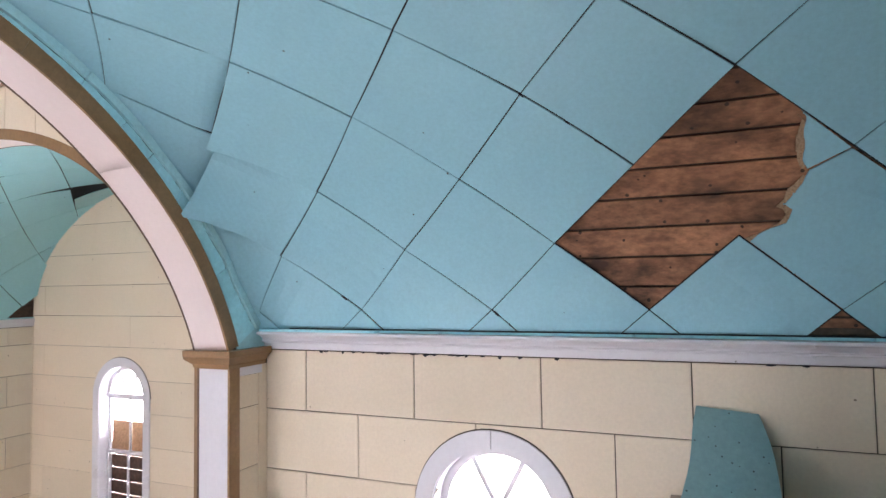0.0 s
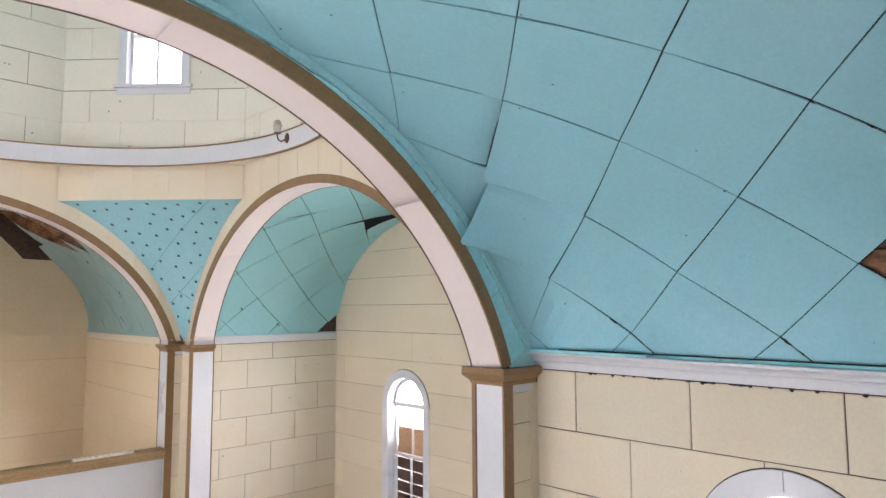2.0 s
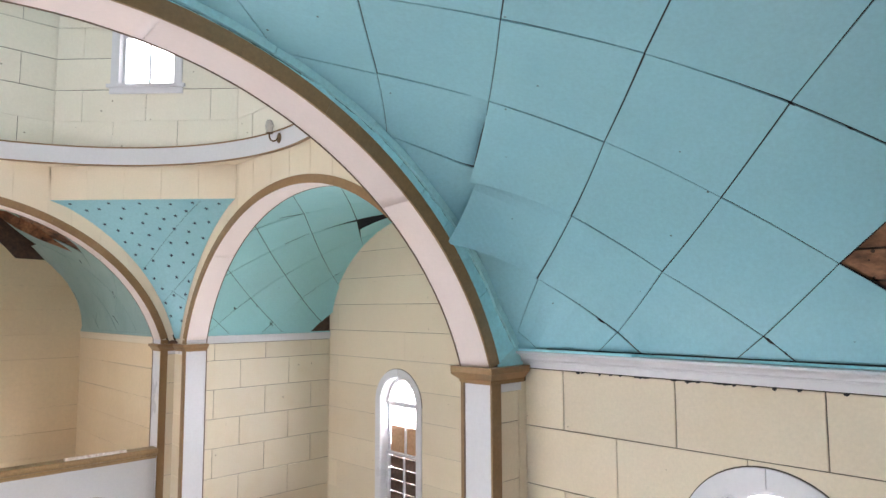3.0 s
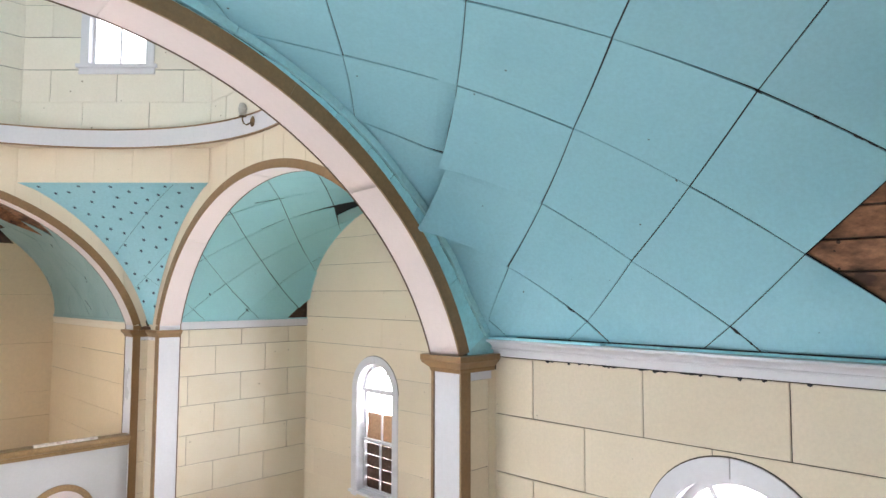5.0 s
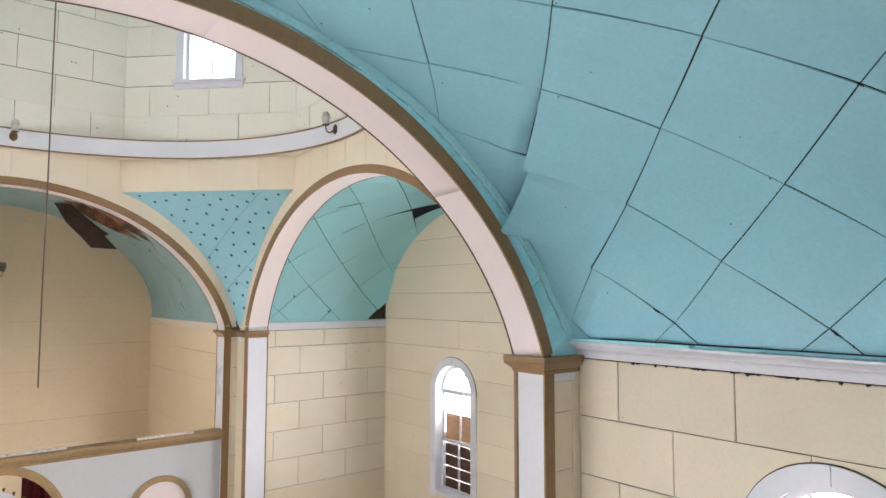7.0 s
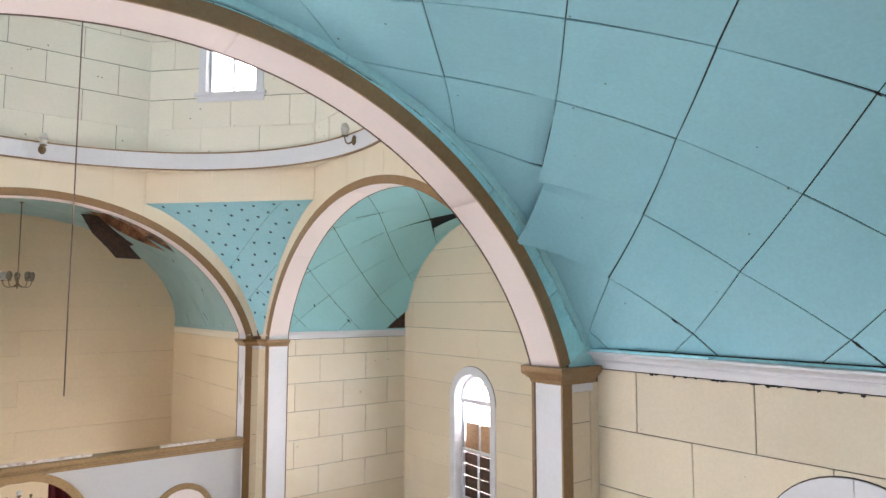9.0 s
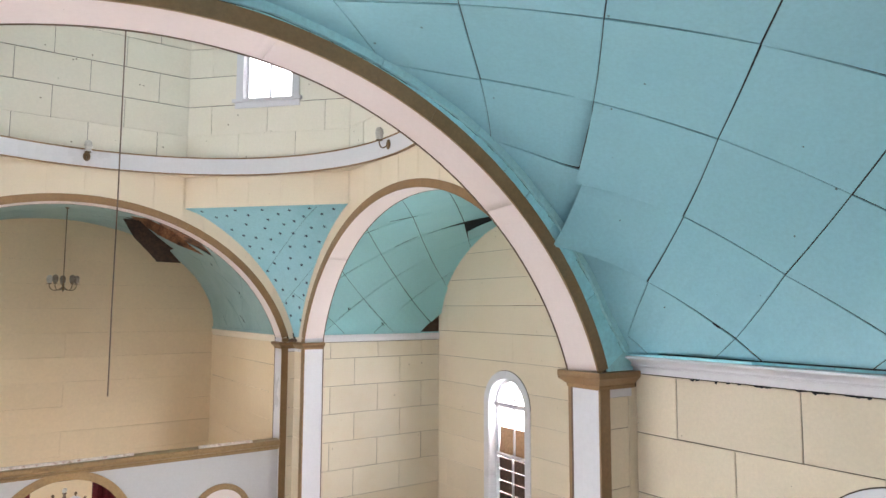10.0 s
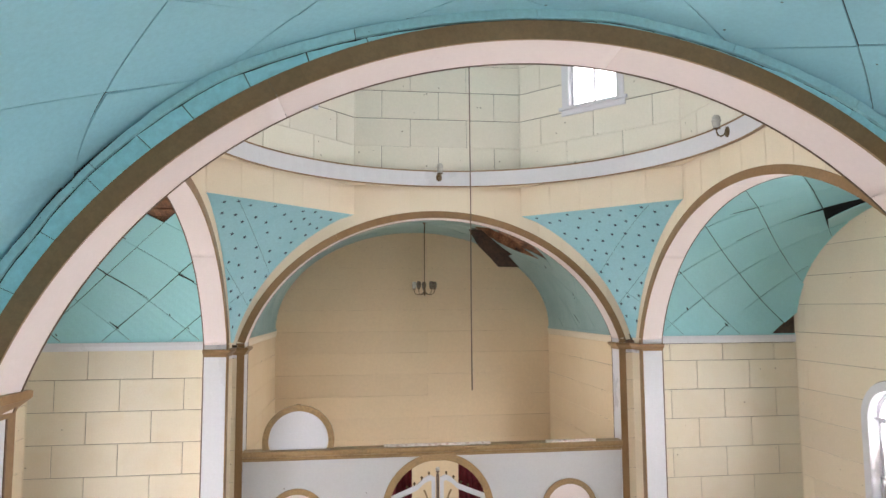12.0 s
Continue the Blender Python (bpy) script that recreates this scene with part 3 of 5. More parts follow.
def courses(top, first, step, n):
    out, z = [], top
    for i in range(n):
        h = first if i == 0 else step
        out.append((z - h, z))
        z -= h
    return out


# nave, south wall (the one in view)
w_nave = Wall((XW, 0, 0), (0, 1, 0), (-1, 0, 0))
hole = round_hole(-0.754)
g = Geo()
strips(g, w_nave, WEST, YB, 0, 5.6, -0.32, 0.0, hole)
wall = finish(g.make("wall_nave_south", JOINT), "cream painted fibreboard nave wall in staggered courses")
panel_rows(wall, w_nave, WEST, YN - 0.004, courses(5.321, 0.606, 0.607, 5), 1.217, 0.0, CREAM, hole, gap=0.009)
g = Geo()
strips(g, w_nave, WEST, YB, 0, 2.27, 0.0, 0.012, round_hole(-0.754))
g.make("lower_panelling", CREAM, wall)
round_window("window_1", w_nave, -0.754, "white round-headed window with fan muntins in a cream wall", watts=1.25 * NAVE_POWER)

# nave, north wall
w_nn = Wall((-XW, 0, 0), (0, 1, 0), (1, 0, 0))
g = Geo()
strips(g, w_nn, WEST, YB, 0, 5.6, -0.32, 0.0, round_hole(-0.754))
wall = finish(g.make("wall_nave_north", CREAM), "cream painted fibreboard nave wall")
# Unseen window, mirrored from the south wall to light the nave.
round_window("window_2", w_nn, -0.754, "unseen white round-headed window mirrored for light", watts=0.85 * NAVE_POWER)

# west wall behind the loft
w_west = Wall((0, WEST, 0), (1, 0, 0), (0, 1, 0))
g = Geo()
west_hole = (lambda u: (5.3, 7.0) if abs(u) < 0.6 else None)
for a, b in ((-XW - 0.3, -0.6), (-0.6, 0.6), (0.6, XW + 0.3)):
    strips(g, w_west, a, b, 0, 8.6, -0.3, 0.0, west_hole)
finish(g.make("wall_west", CREAM), "cream painted west wall behind the loft")
# Unseen window, placed for the light that reaches the arch from the west.
win = thing("window_3", (0, 0, 0), "added unseen white window in the west wall of the loft", "window", "", "structure")
for nm, boxes in (("casing", [(-0.74, -0.6, 5.2, 7.14), (0.6, 0.74, 5.2, 7.14), (-0.6, 0.6, 7.0, 7.14)]), ("sill", [(-0.78, 0.78, 5.22, 5.3)]), ("muntin", [(-0.02, 0.02, 5.3, 7.0)])):
    g = Geo()
    for a, b, z0, z1 in boxes:
        hexa_on(g, w_west, a, b, z0, z1, z0, z1, -0.1 if nm == "muntin" else 0.0, -0.06 if nm == "muntin" else 0.03)
    g.make(nm, WHITE, win)
# Spread narrowed so the west end of the south wall stays dim.
window_lamp(w_west(0, 6.15, -0.45), w_west(0, 6.15, 1.0), 1.3, 1.9, 22).data.spread = radians(72)

# transept walls
TR_ROWS = courses(5.235, 0.36, 0.607, 6)
for side, nm in ((1, "south"), (-1, "north")):
    w_end = Wall((side * XT, 0, 0), (0, 1, 0), (-side, 0, 0))
    holes = two_holes(round_hole(7.95), round_hole(4.62))
    arch_top = lambda u: ell(u, ARM_A + 0.03, ARM_B + 0.03, YC, ARM_Z)
    g = Geo()
    strips(g, w_end, YT0 - 0.2, YT1 + 0.2, 0, 8.5, -0.32, 0.0, holes)
    wall = finish(g.make("wall_%s_transept_end" % nm, JOINT), "cream painted transept end wall with long level joints")
    rows = [(8.2, 8.8), (7.6, 8.2), (6.99, 7.6), (6.38, 6.99), (5.77, 6.38), (5.235, 5.77)] + courses(5.235, 0.36, 0.607, 5)
    rows = [(a, b) for a, b in [(7.89, 8.5), (7.28, 7.89), (6.67, 7.28), (6.06, 6.67), (5.46, 6.06), (4.86, 5.46), (4.25, 4.86), (3.64, 4.25), (3.03, 3.64), (2.42, 3.03), (1.81, 2.42)]]
    panel_rows(wall, w_end, YT0, YT1, rows, 4.88, YC - 1.0, CREAM, holes, arch_top, gap=0.007)
    g = Geo()
    strips(g, w_end, YT0, YT1, 0, 1.81, 0.0, 0.012, holes)
    g.make("lower_panelling", CREAM, wall)
    # Only the south one at 7.95 shows; the rest are mirrored for light.
    for c, b in ((7.95, side > 0), (4.62, False)):
        round_window("window_%d" % (4 + (side < 0) * 2 + (c < 6)), w_end, c, "white round-headed window, lower panes boarded up" if b else "unseen white round-headed window mirrored for light", b, WIN_POWER if side > 0 else 0.66 * WIN_POWER)
    for y, nrm, nm2 in ((YT1, -1, "east"), (YT0, 1, "west")):
        w_long = Wall((0, y, 0), (1, 0, 0), (0, nrm, 0))
        a, b = sorted((side * (XO - 0.3), side * XT))
        g = Geo()
        strips(g, w_long, a - 0.3 * (side < 0), b + 0.3 * (side > 0), 0, 5.425, -0.3, 0.0)
        wall = finish(g.make("wall_%s_transept_%s" % (nm, nm2), JOINT), "cream painted transept wall in brick-like courses")
        if nm2 == "east":
            if side > 0:
                panel_rows(wall, w_long, XO, XT, TR_ROWS, 1.195, 6.155, CREAM_ARM_LIT, gap=0.0085)
            else:
                panel_rows(wall, w_long, -XT, -XO, courses(5.33, 0.63, 0.607, 6), 1.19, -6.79, CREAM_ARM_LIT, gap=0.0085)
            g = Geo()
            strips(g, w_long, *sorted((side * XO, side * XT)), 0, 1.835 if side > 0 else 1.66, 0.0, 0.012)
            g.make("lower_panelling", CREAM, wall)

# sanctuary walls
g = Geo()
w_back = Wall((0, YS, 0), (1, 0, 0), (0, -1, 0))
strips(g, w_back, -XS - 0.3, XS + 0.3, 0, 8.6, -0.3, 0.0)
wall = finish(g.make("wall_sanctuary_back", OLDWOOD), "buff painted sanctuary wall with faint level joints")
san_rows = [(7.79, 8.4), (7.18, 7.79), (6.57, 7.18), (5.96, 6.57), (5.35, 5.96), (4.74, 5.35), (4.13, 4.74), (3.52, 4.13), (2.91, 3.52), (2.3, 2.91), (0, 2.3)]
panel_rows(wall, w_back, -XS - 0.05, XS - 0.05, san_rows, 9.0, -4.2, TAN, None, lambda u: ell(u, XS + 0.03, SAN_B + 0.03, -0.05, SAN_Z), gap=0.0018)
for side, nm in ((1, "south"), (-1, "north")):
    w_s = Wall((side * XS - 0.05, 0, 0), (0, 1, 0), (-side, 0, 0))
    g = Geo()
    low_hole = (lambda u: (0.7, 2.4) if abs(u - 13.4) < 0.5 else None)
    strips(g, w_s, YF, YS + 0.3, 0, 5.455, -0.3, 0.0, low_hole)
    wall = finish(g.make("wall_sanctuary_%s" % nm, JOINT), "buff painted sanctuary side wall with level joints")
    panel_rows(wall, w_s, YO, YS, courses(5.24, 0.5, 0.607, 6), 6.0, YO, TAN, low_hole, gap=0.0045)
    g = Geo()
    strips(g, w_s, YO, YS, 0, 1.7, 0.0, 0.012, low_hole)
    g.make("lower_panelling", TAN, wall)


# ---- arches ----
ZA = 4.4       # centre height of the arch ellipses


class Arch:
    """c: centre along the wall; a, b: inner half axes; band: width of the brown edge."""

    def __init__(self, w, c, a, b, band, depth, flat=0.0):
        self.w, self.c, self.a, self.b, self.band, self.depth, self.flat = w, c, a, b, band, depth, flat
        self.t0 = math.asin((CAP1 - ZA) / b)
        self.jamb = a * math.cos(self.t0)

    def sag(self, t):
        """The flattened south shoulder."""
        return self.flat * math.sin(2 * t) ** 2 if math.cos(t) > 0 else 0.0

    def pt(self, t, r, d=0.0):
        r -= self.sag(t)
        return self.w(self.c + (self.a + r) * math.cos(t), ZA + (self.b + r) * math.sin(t), d)

    def inner(self, u):
        return ell(u, self.a, self.b, self.c, ZA)


def arch_parts(name, A, u_ends, ztop, shell_top=None, front_band=True, shell=CREAM_SPAN, soffit_mat=PINK, inner_back=0.0):
    """The arch wall, its soffit and jambs, and the brown bands at its front edge."""
    w = A.w
    g = Geo()

    ja, jb = A.c - A.jamb - 0.03, A.c + A.jamb + 0.03
    strips(g, w, ja, jb, CAP1 - 0.3, ztop, -A.depth + 0.004, -0.004, None, None, lambda u: max(CAP1, A.inner(u) + 0.03), step=0.07)
    for a, b in ((u_ends[0], ja), (jb, u_ends[1])):
        hexa_on(g, w, a, b, 0, ztop, 0, ztop, -A.depth + 0.004, -0.004)
    wall = finish(g.make("wall_%s" % name, shell), "wall over the arch between crossing and arm", "wall")
    n = 88
    ts = [A.t0 + (math.pi - 2 * A.t0) * i / n for i in range(n + 1)]
    # soffit in boards
    cuts = [0, 18, 40, 62, 88]
    for a, b in zip(cuts, cuts[1:]):
        g = Geo()
        for i in range(a, b):
            x, y = ts[i] + (0.0003 if i == a else 0), ts[i + 1] - (0.0003 if i == b - 1 else 0)
            if i == a:
                g.v += [A.pt(x, -inner_back, -A.depth), A.pt(x, 0, 0.0), A.pt(x, 0.03, 0.0), A.pt(x, 0.03 - inner_back, -A.depth)]
                g.f.append((0, 1, 2, 3))
            k = len(g.v)
            g.v += [A.pt(y, -inner_back, -A.depth), A.pt(y, 0, 0.0), A.pt(y, 0.03, 0.0), A.pt(y, 0.03 - inner_back, -A.depth)]
            g.f.append((k - 4, k - 3, k + 1, k))
            g.f.append((k - 2, k - 1, k + 3, k + 2))
        g.make("soffit_board", soffit_mat, wall, "pinkish white soffit board", True)
    g = Geo()
    for i in range(n):
        q = [(0.0, ts[i]), (0.035, ts[i]), (0.035, ts[i + 1]), (0.0, ts[i + 1])]
        g.hexa([A.pt(t, r - 0.004 - inner_back, -A.depth - 0.006) for r, t in q] + [A.pt(t, r - 0.004 - inner_back, -A.depth + 0.012) for r, t in q])
    g.make("back_bead", BEAD, wall, "thin dark brown bead")
    # brown edge, in three bent lengths
    cuts = [0, 28, 62, 88]
    if front_band:
        for a, b in zip(cuts, cuts[1:]):
            g = Geo()
            for i in range(a, b):
                x, y = ts[i] + (0.0003 if i == a else 0), ts[i + 1] - (0.0003 if i == b - 1 else 0)
                q = [(-0.006, x), (A.band, x), (A.band, y), (-0.006, y)]
                g.hexa([A.pt(t, r, -0.002) for r, t in q] + [A.pt(t, r, 0.022) for r, t in q])
            g.make("edge_band", BROWN, wall, "brown painted arch edge")
    for s in (-1, 1):
        j = A.c + s * A.jamb
        g = Geo()
        a, b = sorted((j, j + s * 0.03))
        hexa_on(g, w, a, b, 0.0, CAP1, 0.0, CAP1, -A.depth, 0.0)
        g.make("jamb_board", WHITE, wall, "white painted jamb")
        g = Geo()
        a, b = sorted((j - s * 0.006, j + s * A.band))
        hexa_on(g, w, a, b, 0.0, CAP1, 0.0, CAP1, -0.002, 0.022)
        g.make("pier_band", BROWN, wall, "brown painted pier edge")
        g = Geo()
        a, b = sorted((j - s * 0.008, j + s * 0.02))
        hexa_on(g, w, a, b, 0.0, CAP1, 0.0, CAP1, -A.depth - 0.006, -A.depth + 0.012)
        g.make("pier_bead", BEAD, wall, "thin dark brown bead")
    return wall


# the nave arch, seen from the nave
w_near = Wall((0, YN, 0), (1, 0, 0), (0, -1, 0))
near = Arch(w_near, -0.09, 4.04, 3.63, 0.137, YB - YN, 0.045)
near_wall = arch_parts("nave_arch", near, (-XW - 0.3, XW + 0.3), 8.75, shell=JOINT, inner_back=0.045)


def rim(x_t):
    """The vault's edge on the arch wall, along the angle of the arch."""
    th = x_t
    bx, more = nave_bend(2.02, th)
    p = vault_point(NAVE, 0, th, -more)
    return p.x, p.z


# turquoise boards between brown edge and vault
n = 120
edge = []
for i in range(n + 1):
    t = near.t0 + (math.pi - 2 * near.t0) * i / n
    ix, iz = near.c + (near.a + near.band - near.sag(t)) * math.cos(t), ZA + (near.b + near.band - near.sag(t)) * math.sin(t)
    best = min((rim(0.0 + math.pi * k / 240) for k in range(241)), key=lambda q: (q[0] - ix) ** 2 + (q[1] - iz) ** 2)
    edge.append((ix, iz, best[0], best[1]))


def rim_chain(k0, k1, f0, f1, d0, d1, end=0.0):
    """A strip on the arch wall between rim stations k0 and k1, from f0(station) to f1(station) metres inside the vault's edge."""
    g = Geo()
    g.weld = True
    for k in range(k0, k1):
        pts = []
        for kk, trim in ((k, end if k == k0 else 0.0), (k + 1, -end if k == k1 - 1 else 0.0)):
            e, o = Vector(edge[kk]), Vector(edge[min(120, max(0, kk + (1 if trim > 0 else -1)))])
            e = e.lerp(o, abs(trim))
            lo, hi = Vector((e[0], e[1])), Vector((e[2], e[3]))
            out = (hi - lo).normalized()
            pts.append((hi - out * min(f0(kk), (hi - lo).length), hi - out * f1(kk)))
        q = [pts[0][0], pts[0][1], pts[1][1], pts[1][0]]
        g.hexa([w_near(c.x, c.y, d0) for c in q] + [w_near(c.x, c.y, d1) for c in q])
    return g


def rim_gap(k):
    """Width of the open crack between the bead and the vault: it gapes on the north side."""
    return 0.004 + 0.026 * max(0.0, math.sin((k - 88) / 26 * math.pi)) ** 2 * (88 < k < 114) + 0.006 * (k % 7 == 3)


def rim_fray(k):
    return 0.078 + 0.004 * math.sin(k * 2.3) * (k % 5 < 3)


lens = [0, 5, 9, 14, 19, 24, 28, 33, 38, 42, 47, 52, 57, 62, 66, 71, 76, 81, 86, 91, 95, 100, 105, 110, 115, 120]
for a, b in zip(lens, lens[1:]):
    g = rim_chain(a, b, lambda k: 9.0, lambda k: rim_fray(k) + 0.008, -0.003, 0.010 + 0.006 * ((a * 7) % 3) / 2, 0.06 if a in (52, 62, 76, 24) else 0.035)
    g.make("rim_board", TURQ_TRIM, near_wall, "turquoise painted rim board")
for a, b in ((0, 17), (17, 33), (33, 45), (45, 62), (62, 77), (77, 99), (99, 120)):
    rim_chain(a, b, lambda k: 0.074, rim_gap, -0.003, 0.034, 0.04).make("rim_bead", TURQ_BEAD, near_wall, "flat pale turquoise bead")
rim_chain(0, 120, lambda k: 0.085, lambda k: -0.012, -0.004, -0.001).make("rim_crack", DARK_FILL, near_wall, "dark open crack beside the bead")

for s in (-1, 1):
    x0 = near.c + s * (near.jamb + near.band - 0.02)
    g = Geo()
    hexa_on(g, w_near, *sorted((x0, s * (XW - 0.01))), CAP1 - 0.02, 5.62, CAP1 - 0.02, 5.62, -0.003, 0.006)
    g.make("rim_foot", TURQ_BEAD, near_wall, "turquoise painted board at the arch foot")

# faces of the nave piers
for s, x0 in ((1, near.c + near.jamb + near.band), (-1, near.c - near.jamb - near.band)):
    x1 = s * (XW - 0.09)
    a, b = sorted((x0 + s * 0.004, x1 - s * 0.057))
    zs = [5.095, 4.777, 4.18, 3.57, 2.96, 2.35, 0.0]
    for hi, lo in zip(zs, zs[1:]):
        g = Geo()
        hexa_on(g, w_near, a, b, lo + 0.004, hi - 0.004, lo + 0.004, hi - 0.004, -0.003, 0.008)
        g.make("pier_panel", CREAM, near_wall)
    g = Geo()
    a2, b2 = sorted((x0 + s * 0.004, x1))
    hexa_on(g, w_near, a2, b2, 5.095, CAP0 + 0.02, 5.095, CAP0 + 0.02, -0.003, 0.010)
    g.make("pier_block", WHITE, near_wall, "white painted block under the capital")
    g = Geo()
    a3, b3 = sorted((x1 - s * 0.051, x1 - s * 0.002))
    hexa_on(g, w_near, a3, b3, 0.0, 5.095, 0.0, 5.095, -0.003, 0.016)
    g.make("batten", CREAM, near_wall, "cream painted corner batten")
    g = Geo()
    a4, b4 = sorted((x1 + s * 0.012, s * XW))
    hexa_on(g, w_near, a4, b4, 0.0, CAP0, 0.0, CAP0, -0.003, 0.004)
    g.make("corner_strip", CREAM, near_wall)
jr, jl = near.c + near.jamb, near.c - near.jamb
capital([(XW, YB), (jr, YB), (jr, YN), (XW - 0.055, YN)][::-1])
capital([(-XW, YB), (jl, YB), (jl, YN), (-XW + 0.02, YN)]).location.z = 0.13

# crossing: four faces
w_far = Wall((0, YF, 0), (1, 0, 0), (0, -1, 0))
w_sou = Wall((H, 0, 0), (0, 1, 0), (-1, 0, 0))
w_nor = Wall((-H, 0, 0), (0, 1, 0), (1, 0, 0))
w_cross_near = Wall((0, YB, 0), (1, 0, 0), (0, 1, 0))
far = Arch(w_far, -0.03, 4.0, 3.50, 0.135, YO - YF)
sou = Arch(w_sou, YC - 0.10, 3.92, 3.53, 0.13, XO - H)
nor = Arch(w_nor, YC - 0.10, 3.92, 3.53, 0.13, XO - H)
far_wall = arch_parts("sanctuary_arch", far, (-H, H), 8.75)
sou_wall = arch_parts("south_arch", sou, (YB, YF), 8.75)
nor_wall = arch_parts("north_arch", nor, (YB, YF), 8.75)


def pend_edge(z, a):
    """Half width of a crossing face at height z, at the edge of the pendentive."""
    t = 1 - ((z - ZA) / 3.93) ** 2
    return a * math.sqrt(max(0.0, t))


PEND_A = {"far": 4.22, "side": 4.10}


def spandrel(wall, A, half, pa):
    """Cream facing between the brown edge and pendentive, in short boards."""
    for sgn in (-1, 1):
        a, b = sorted((A.c + sgn * (A.jamb + A.band + 0.003), A.c * 0 + (sgn * half if A is far else YC + sgn * half)))
        zs = [CAP0 + 0.01, 5.07, 4.5, 3.9, 3.3, 2.7, 2.1, 0.0]
        for hi, lo in zip(zs, zs[1:]):
            if b - a > 0.01:
                g = Geo()
                hexa_on(g, A.w, a, b, lo + 0.003, hi - 0.003, lo + 0.003, hi - 0.003, -0.005, 0.010)
                g.make("pier_panel", WHITE if hi > 5.1 else CREAM, wall)
    cuts = [-half, -3.62, -3.15, -2.65, -2.15, -OCT, -1.17, -0.58, 0.02, 0.6, 1.2, OCT, 2.15, 2.65, 3.15, 3.62, half]

    def upper(u):
        v = abs(u - A.c)
        if v <= OCT + 0.004:
            return ZR0 + 0.02
        t = 1 - (v / pa) ** 2
        return ZA + 3.93 * math.sqrt(max(0.0, t)) + 0.01

    def lower(u):
        v = abs(u - A.c)
        out = A.a + A.band
        return ZA + (A.b + A.band) * math.sqrt(max(0.0, 1 - (v / out) ** 2)) - 0.01 if v < out else 0.0
    for a, b in zip(cuts, cuts[1:]):
        g = Geo()
        strips(g, A.w, A.c + a + 0.004, A.c + b - 0.004, CAP1 - 0.03, 8.7, -0.005, 0.012, None, upper, lower, step=0.05)
        if g.v:
            g.make("facing_board", CREAM_SPAN, wall, "cream painted facing board")


spandrel(far_wall, far, H, PEND_A["far"])
spandrel(sou_wall, sou, YF - YC, PEND_A["side"])
spandrel(nor_wall, nor, YF - YC, PEND_A["side"])
g = Geo()
strips(g, w_cross_near, -H, H, 8.12, 8.75, -0.2, 0.01)
finish(g.make("wall_crossing_west", CREAM_SPAN), "cream painted wall over the nave arch")

for s in (-1, 1):
    jf, js = far.c + s * far.jamb, sou.c + sou.jamb
    path = [(jf, YO), (jf, YF), (s * H, YF), (s * H, js), (s * XO, js)]
    capital(path if s < 0 else path[::-1], True)
    jw = sou.c - sou.jamb
    path = [(s * XO, jw), (s * H, jw), (s * H, YB + 0.01)]
    capital(path if s < 0 else path[::-1], True).location.z = 0.17 if s < 0 else 0.0


